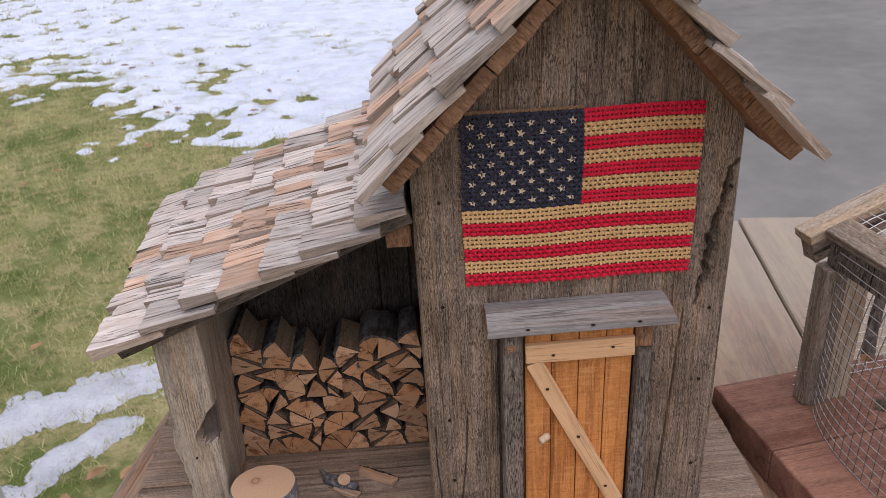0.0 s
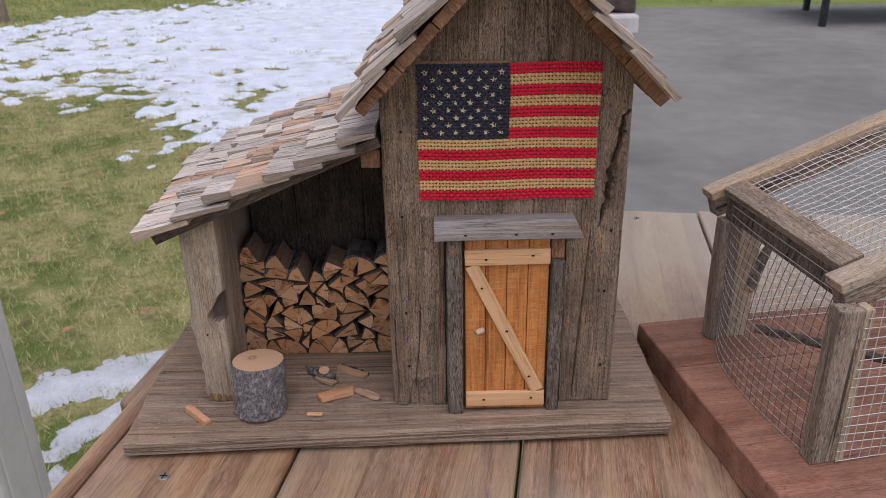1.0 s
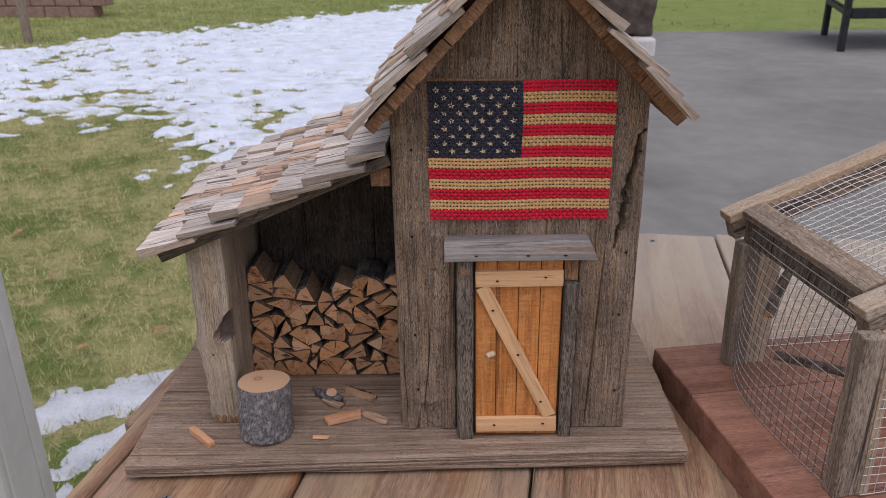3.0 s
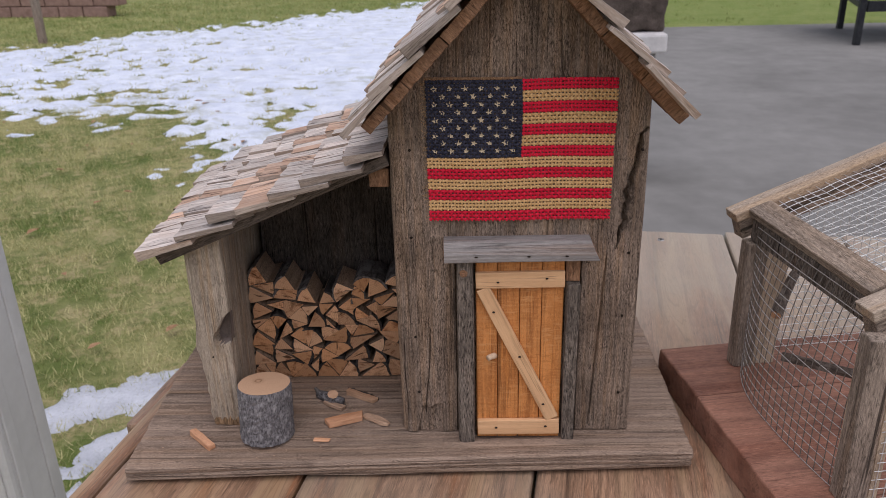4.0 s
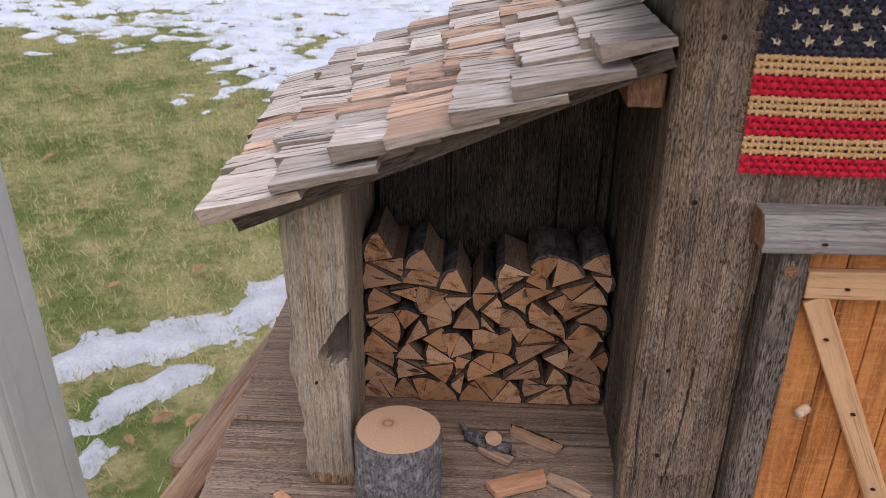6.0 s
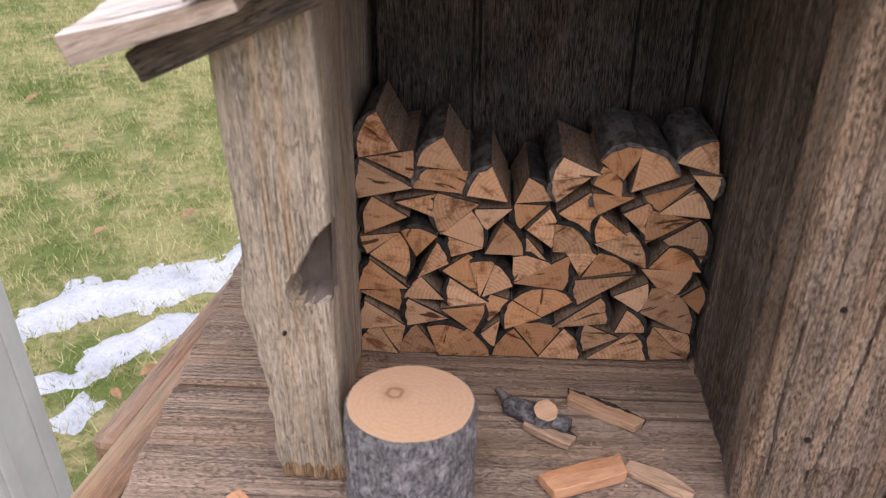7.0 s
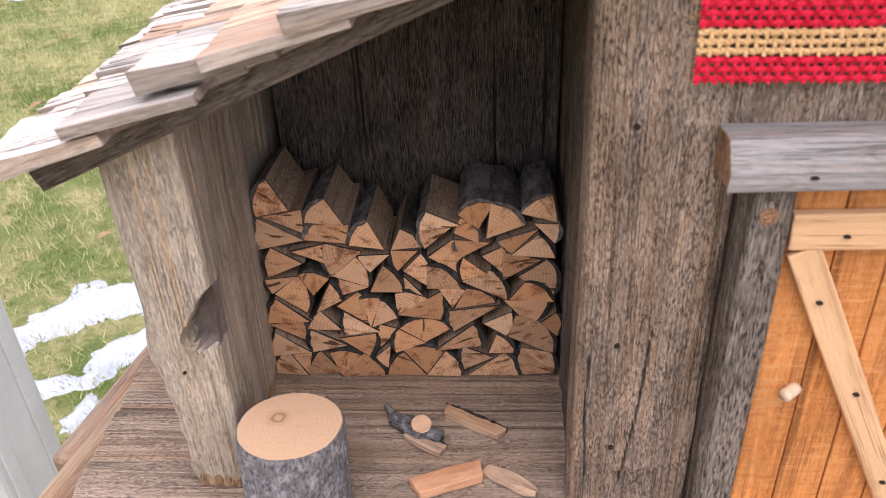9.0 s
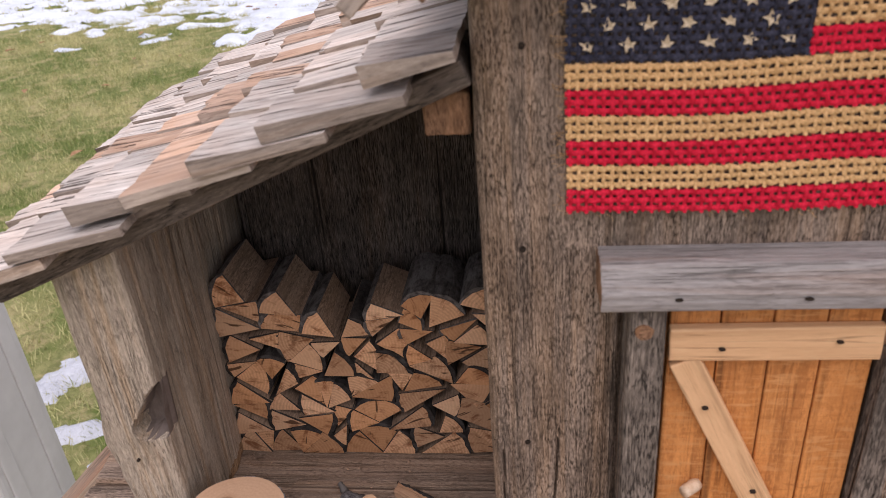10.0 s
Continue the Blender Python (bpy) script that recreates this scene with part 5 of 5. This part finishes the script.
chip("small split chip half under a bark twig", -0.0579, 0.0356, 0.0170, 0.0058, 0.0030, -32, chip_old, bark_on=True, seed=6, taper=0.15)


def sawdust(count):
    """Pale crumbs scattered over the plank."""
    r = random.Random(77)
    verts, faces = [], []
    for _ in range(count):
        x, y, a = r.uniform(-0.165, 0.0), r.uniform(-0.028, 0.065), r.uniform(0, 6.28)
        w, k = r.uniform(0.0002, 0.0006), len(verts)
        h = r.uniform(0.0003, 0.0006)
        for ca, sa, z in ((1.5, 0, 0), (0, 1, 0), (-1.3, 0, 0), (0, -1, 0), (0.1, 0.1, h)):
            verts.append((x + w * (ca * math.cos(a) - sa * math.sin(a)), y + w * (ca * math.sin(a) + sa * math.cos(a)), base_top(x, y) + 0.0004 + z))
        faces += [(k, k + 1, k + 4), (k + 1, k + 2, k + 4), (k + 2, k + 3, k + 4), (k + 3, k, k + 4)]
    return verts, faces


tagged(mesh_object("sawdust", *sawdust(80), chip_old), "fine pale sawdust crumbs on the plank", "sawdust", kind="stuff")

twig = thing("bark_twig", (-0.0655, 0.0425, base_top(-0.06, 0.036) + 0.0030), "knobbly bark-covered twig piece with a sawn branch stub", "twig")


def knobbly(length, r, seed, swell):
    """A rough twig along z with lumps in its bark."""
    bm = rod(length, r, 18, 14, 0.8, 0.0, seed)
    for v in bm.verts:
        t = v.co.z / length
        k = 1 + 0.28 * noise.noise(Vector((v.co.x * 420, v.co.y * 420, v.co.z * 300 + seed))) + 0.22 * noise.noise(v.co * 900) + swell * math.exp(-((t - 0.5) / 0.22) ** 2)
        end = 0.35 if t < 0.01 else 1.0
        v.co.x, v.co.y = v.co.x * k * end, v.co.y * k * end
    return bm


part("stem", knobbly(0.0240, 0.0032, 4.0, 0.45), [stump_bark, stump_bark], twig, "", between((0, 0, 0), (0.0218, -0.0118, 0.0012)), True)
part("stub", rod(0.0050, 0.0043, 24, 3, 0.9, 0.08, 7.0), [stump_bark, chip_pale], twig, "short stub with pale cut end", between((0.0130, -0.0072, 0.0005), (0.0137, -0.0089, 0.0058)))
part("side_shoot", knobbly(0.0085, 0.0015, 9.0, 0.2), [top_bark, top_bark], twig, "", between((0.0030, -0.0010, 0.0002), (-0.0018, 0.0052, 0.0012)), True)

# ---------------------------------------------------------------- wire cage on its plank
cage = thing("wire_cage", (0.2335, -0.11, FOOT), "small gabled wire-mesh cage of gray battens on a redwood plank", "cage", turn=9.0)
T = 0.024                     # plank thickness
EAVE = 0.124                  # height of the post tops above the table
FY, BY, LX, RX = 0.026, 0.190, 0.034, 0.330     # post lines
RISE = 20.0
MIDX = (LX + RX) / 2
part("base_plank", slab((-0.003, -0.06, TABLE - FOOT), (0.39, 0.1380, T), (30, 20, 3), 0.0015, weathered("x", 0.0005, 200, 10)), cage_plank, cage, "reddish-brown plank")
part("base_plank", slab((-0.0030, 0.1386, TABLE - FOOT), (0.39, 0.2070, T), (30, 14, 3), 0.0015, weathered("x", 0.0005, 200, 10)), cage_plank, cage, "reddish-brown plank")


def upright(name, x0, x1, y0, y1, z1, mat, label="", amp=0.0006):
    return part(name, slab((x0, y0, T), (x1, y1, z1), (6, 6, 24), 0.001, weathered("z", amp, 240, 18)), mat, cage, label)


upright("post", 0.0300, 0.0458, 0.0186, 0.0300, EAVE + 0.006, cage_gray_z, "gray post with open wavy grain", 0.0009)
upright("post", 0.0400, 0.0555, 0.170, 0.182, EAVE, cage_gray_z)
upright("post", RX - 0.012, RX, FY, FY + 0.016, EAVE, cage_gray_z)
upright("post", RX - 0.012, RX, BY - 0.012, BY, EAVE, cage_gray_z)
upright("inner_strip", 0.0462, 0.0525, 0.0190, 0.0280, EAVE + 0.006, cage_pine, "pale pine strip")
upright("inner_strip", 0.0335, 0.0370, 0.0304, 0.0345, EAVE - 0.002, cage_pine, "pale pine strip")
upright("inner_strip", 0.0560, 0.0730, 0.1720, 0.1765, EAVE + 0.004, cage_pine, "pale pine backing board")


def rafter(name, y, drop, w, h, mirror, out, mat=cage_gray, label=""):
    """A batten up one slope from the eave to the ridge, with its top drop below the roof plane."""
    run = (MIDX - LX + out) / math.cos(radians(RISE))
    tip = pose(LX - out, y, EAVE + 0.018 - out * math.tan(radians(RISE)))
    m = tip @ pose(0, 0, 0, 0, -RISE, 0)
    if mirror:
        m = pose(2 * MIDX, 0, 0) @ Matrix.Diagonal((-1, 1, 1, 1)) @ m
    bm = slab((0, -w / 2, -drop - h), (run, w / 2, -drop), (24, 4, 4), 0.0009, weathered("x", 0.0006, 240, 14))
    if mirror:
        bm.transform(m)
        bmesh.ops.reverse_faces(bm, faces=bm.faces)
        m = None
    return part(name, bm, mat, cage, label, m)


for flip in (False, True):
    for y in (FY + 0.010, BY + 0.001):
        rafter("rafter", y, 0.0, 0.016, 0.0068, flip, 0.0005, cage_edge, "gray batten with pale cut edge")
        rafter("rafter", y, 0.0070, 0.012, 0.0150, flip, -0.001)
part("side_bar", slab((0, FY + 0.019, -0.0065), (0.0165, BY - 0.008, 0.0), (4, 24, 2), 0.0008, weathered("y", 0.0006, 240, 14)), cage_gray_y, cage, "flat gray batten", pose(LX + 0.0085, 0, EAVE + 0.0222, 0, -RISE, 0))
part("side_bar", slab((0.0445, 0.0320, EAVE + 0.0010), (0.0515, BY - 0.012, EAVE + 0.0165), (3, 24, 4), 0.0008, weathered("y", 0.0006, 240, 14)), jamb_wood, cage, "dark gray side batten")


def wires(name, spots, parent, label, mat=wire_mat):
    """Wires of one panel as thin five-sided tubes in one mesh."""
    verts, faces = [], []
    for pts, r in spots:
        pts = [Vector(p) for p in pts]
        base = len(verts)
        for i, p in enumerate(pts):
            d = (pts[min(i + 1, len(pts) - 1)] - pts[max(i - 1, 0)]).normalized()
            u = d.orthogonal().normalized()
            w = d.cross(u)
            for k in range(5):
                a = 2 * math.pi * k / 5
                verts.append(p + u * (r * math.cos(a)) + w * (r * math.sin(a)))
            if i:
                for k in range(5):
                    q = (k + 1) % 5
                    s = base + (i - 1) * 5
                    faces.append((s + k, s + q, s + 5 + q, s + 5 + k))
    ob = mesh_object(name, verts, faces, mat, True)
    ob.parent = parent
    return tagged(ob, label, kind="stuff")


GAP, RW = 0.0066, 0.00030
HIGH = EAVE - T


def side_point(y, z):
    """The side panel bellies outward, curls round at the rear and is tucked under the eave bar."""
    s = min(1.0, (z - T) / (EAVE + 0.0150 - T))
    foot = 0.0285 + (0.0035 * ((0.095 - y) / 0.0575) ** 2 if y < 0.095 else 0.0165 * ((y - 0.095) / 0.073) ** 2.6)
    return (foot + (0.0436 - foot) * s ** 3, y, z)


def roof_point(x, y):
    return (x, y, EAVE + 0.0145 + (MIDX - abs(x - MIDX) - LX) * math.tan(radians(RISE)) + 0.0006 * math.sin(160 * x + 90 * y))


spots = []
TALL = EAVE + 0.0150 - T
for i in range(21):
    y = 0.0345 + i * GAP
    spots.append(([side_point(y, T + 0.001 + (TALL - 0.001) * k / 10) for k in range(11)], RW))
wires("side_mesh", spots, cage, "upright wires of the square mesh, darkened as less lit", shade_dark_wire)
spots = []
for j in range(int((TALL - 0.002) / GAP) + 1):
    z = T + 0.0012 + j * GAP
    spots.append(([side_point(0.0310 + 0.1370 * k / 20, z) for k in range(21)], RW))
wires("side_mesh", spots, cage, "galvanised long wires of the square mesh", darker_wire)
for name, y in (("front_mesh", 0.0176), ("rear_mesh", BY + 0.001)):
    spots = []
    for j in range(int((HIGH + 0.03) / GAP) + 1):
        z = T + 0.0015 + j * GAP
        edge = max(0.0, (z - EAVE) / math.tan(radians(RISE)))
        spots.append(([(LX + 0.0125 + edge + (RX - LX - 0.0125 - 2 * edge) * k / 10, y + 0.001 * math.sin(k + j), z) for k in range(11)], RW))
    for i in range(int((RX - LX - 0.02) / GAP)):
        x = LX + 0.0155 + i * GAP
        spots.append(([(x, y + 0.0006, T + 0.001), (x, y + 0.0006, EAVE + (MIDX - abs(x - MIDX) - LX) * math.tan(radians(RISE)))], RW))
    wires(name, spots, cage, "galvanised square wire mesh")
spots = []
for j in range(int((BY - FY) / GAP)):
    y = FY + 0.012 + j * GAP
    spots.append(([roof_point(LX + 0.012 + (RX - LX - 0.024) * k / 24, y) for k in range(25)], RW))
for i in range(int((RX - LX) / GAP)):
    x = LX + 0.018 + i * GAP
    spots.append(([roof_point(x, FY + 0.004 + (BY - FY - 0.008) * k / 8) for k in range(9)], RW))
wires("top_mesh", spots, cage, "galvanised square wire mesh")

for a, b, r, sd in (((0.046, 0.121, 0.0615), (0.150, 0.040, 0.0565), 0.0034, 1.0), ((0.0425, 0.130, 0.0885), (0.0768, 0.165, 0.1056), 0.0036, 5.0)):
    d = (Vector(b) - Vector(a)).length
    part("perch", rod(d, r, 12, 10, 0.85, 0.3, sd, 0.0006), [perch_bark, log_end], cage, "dark bark-covered twig perch", between(a, b))
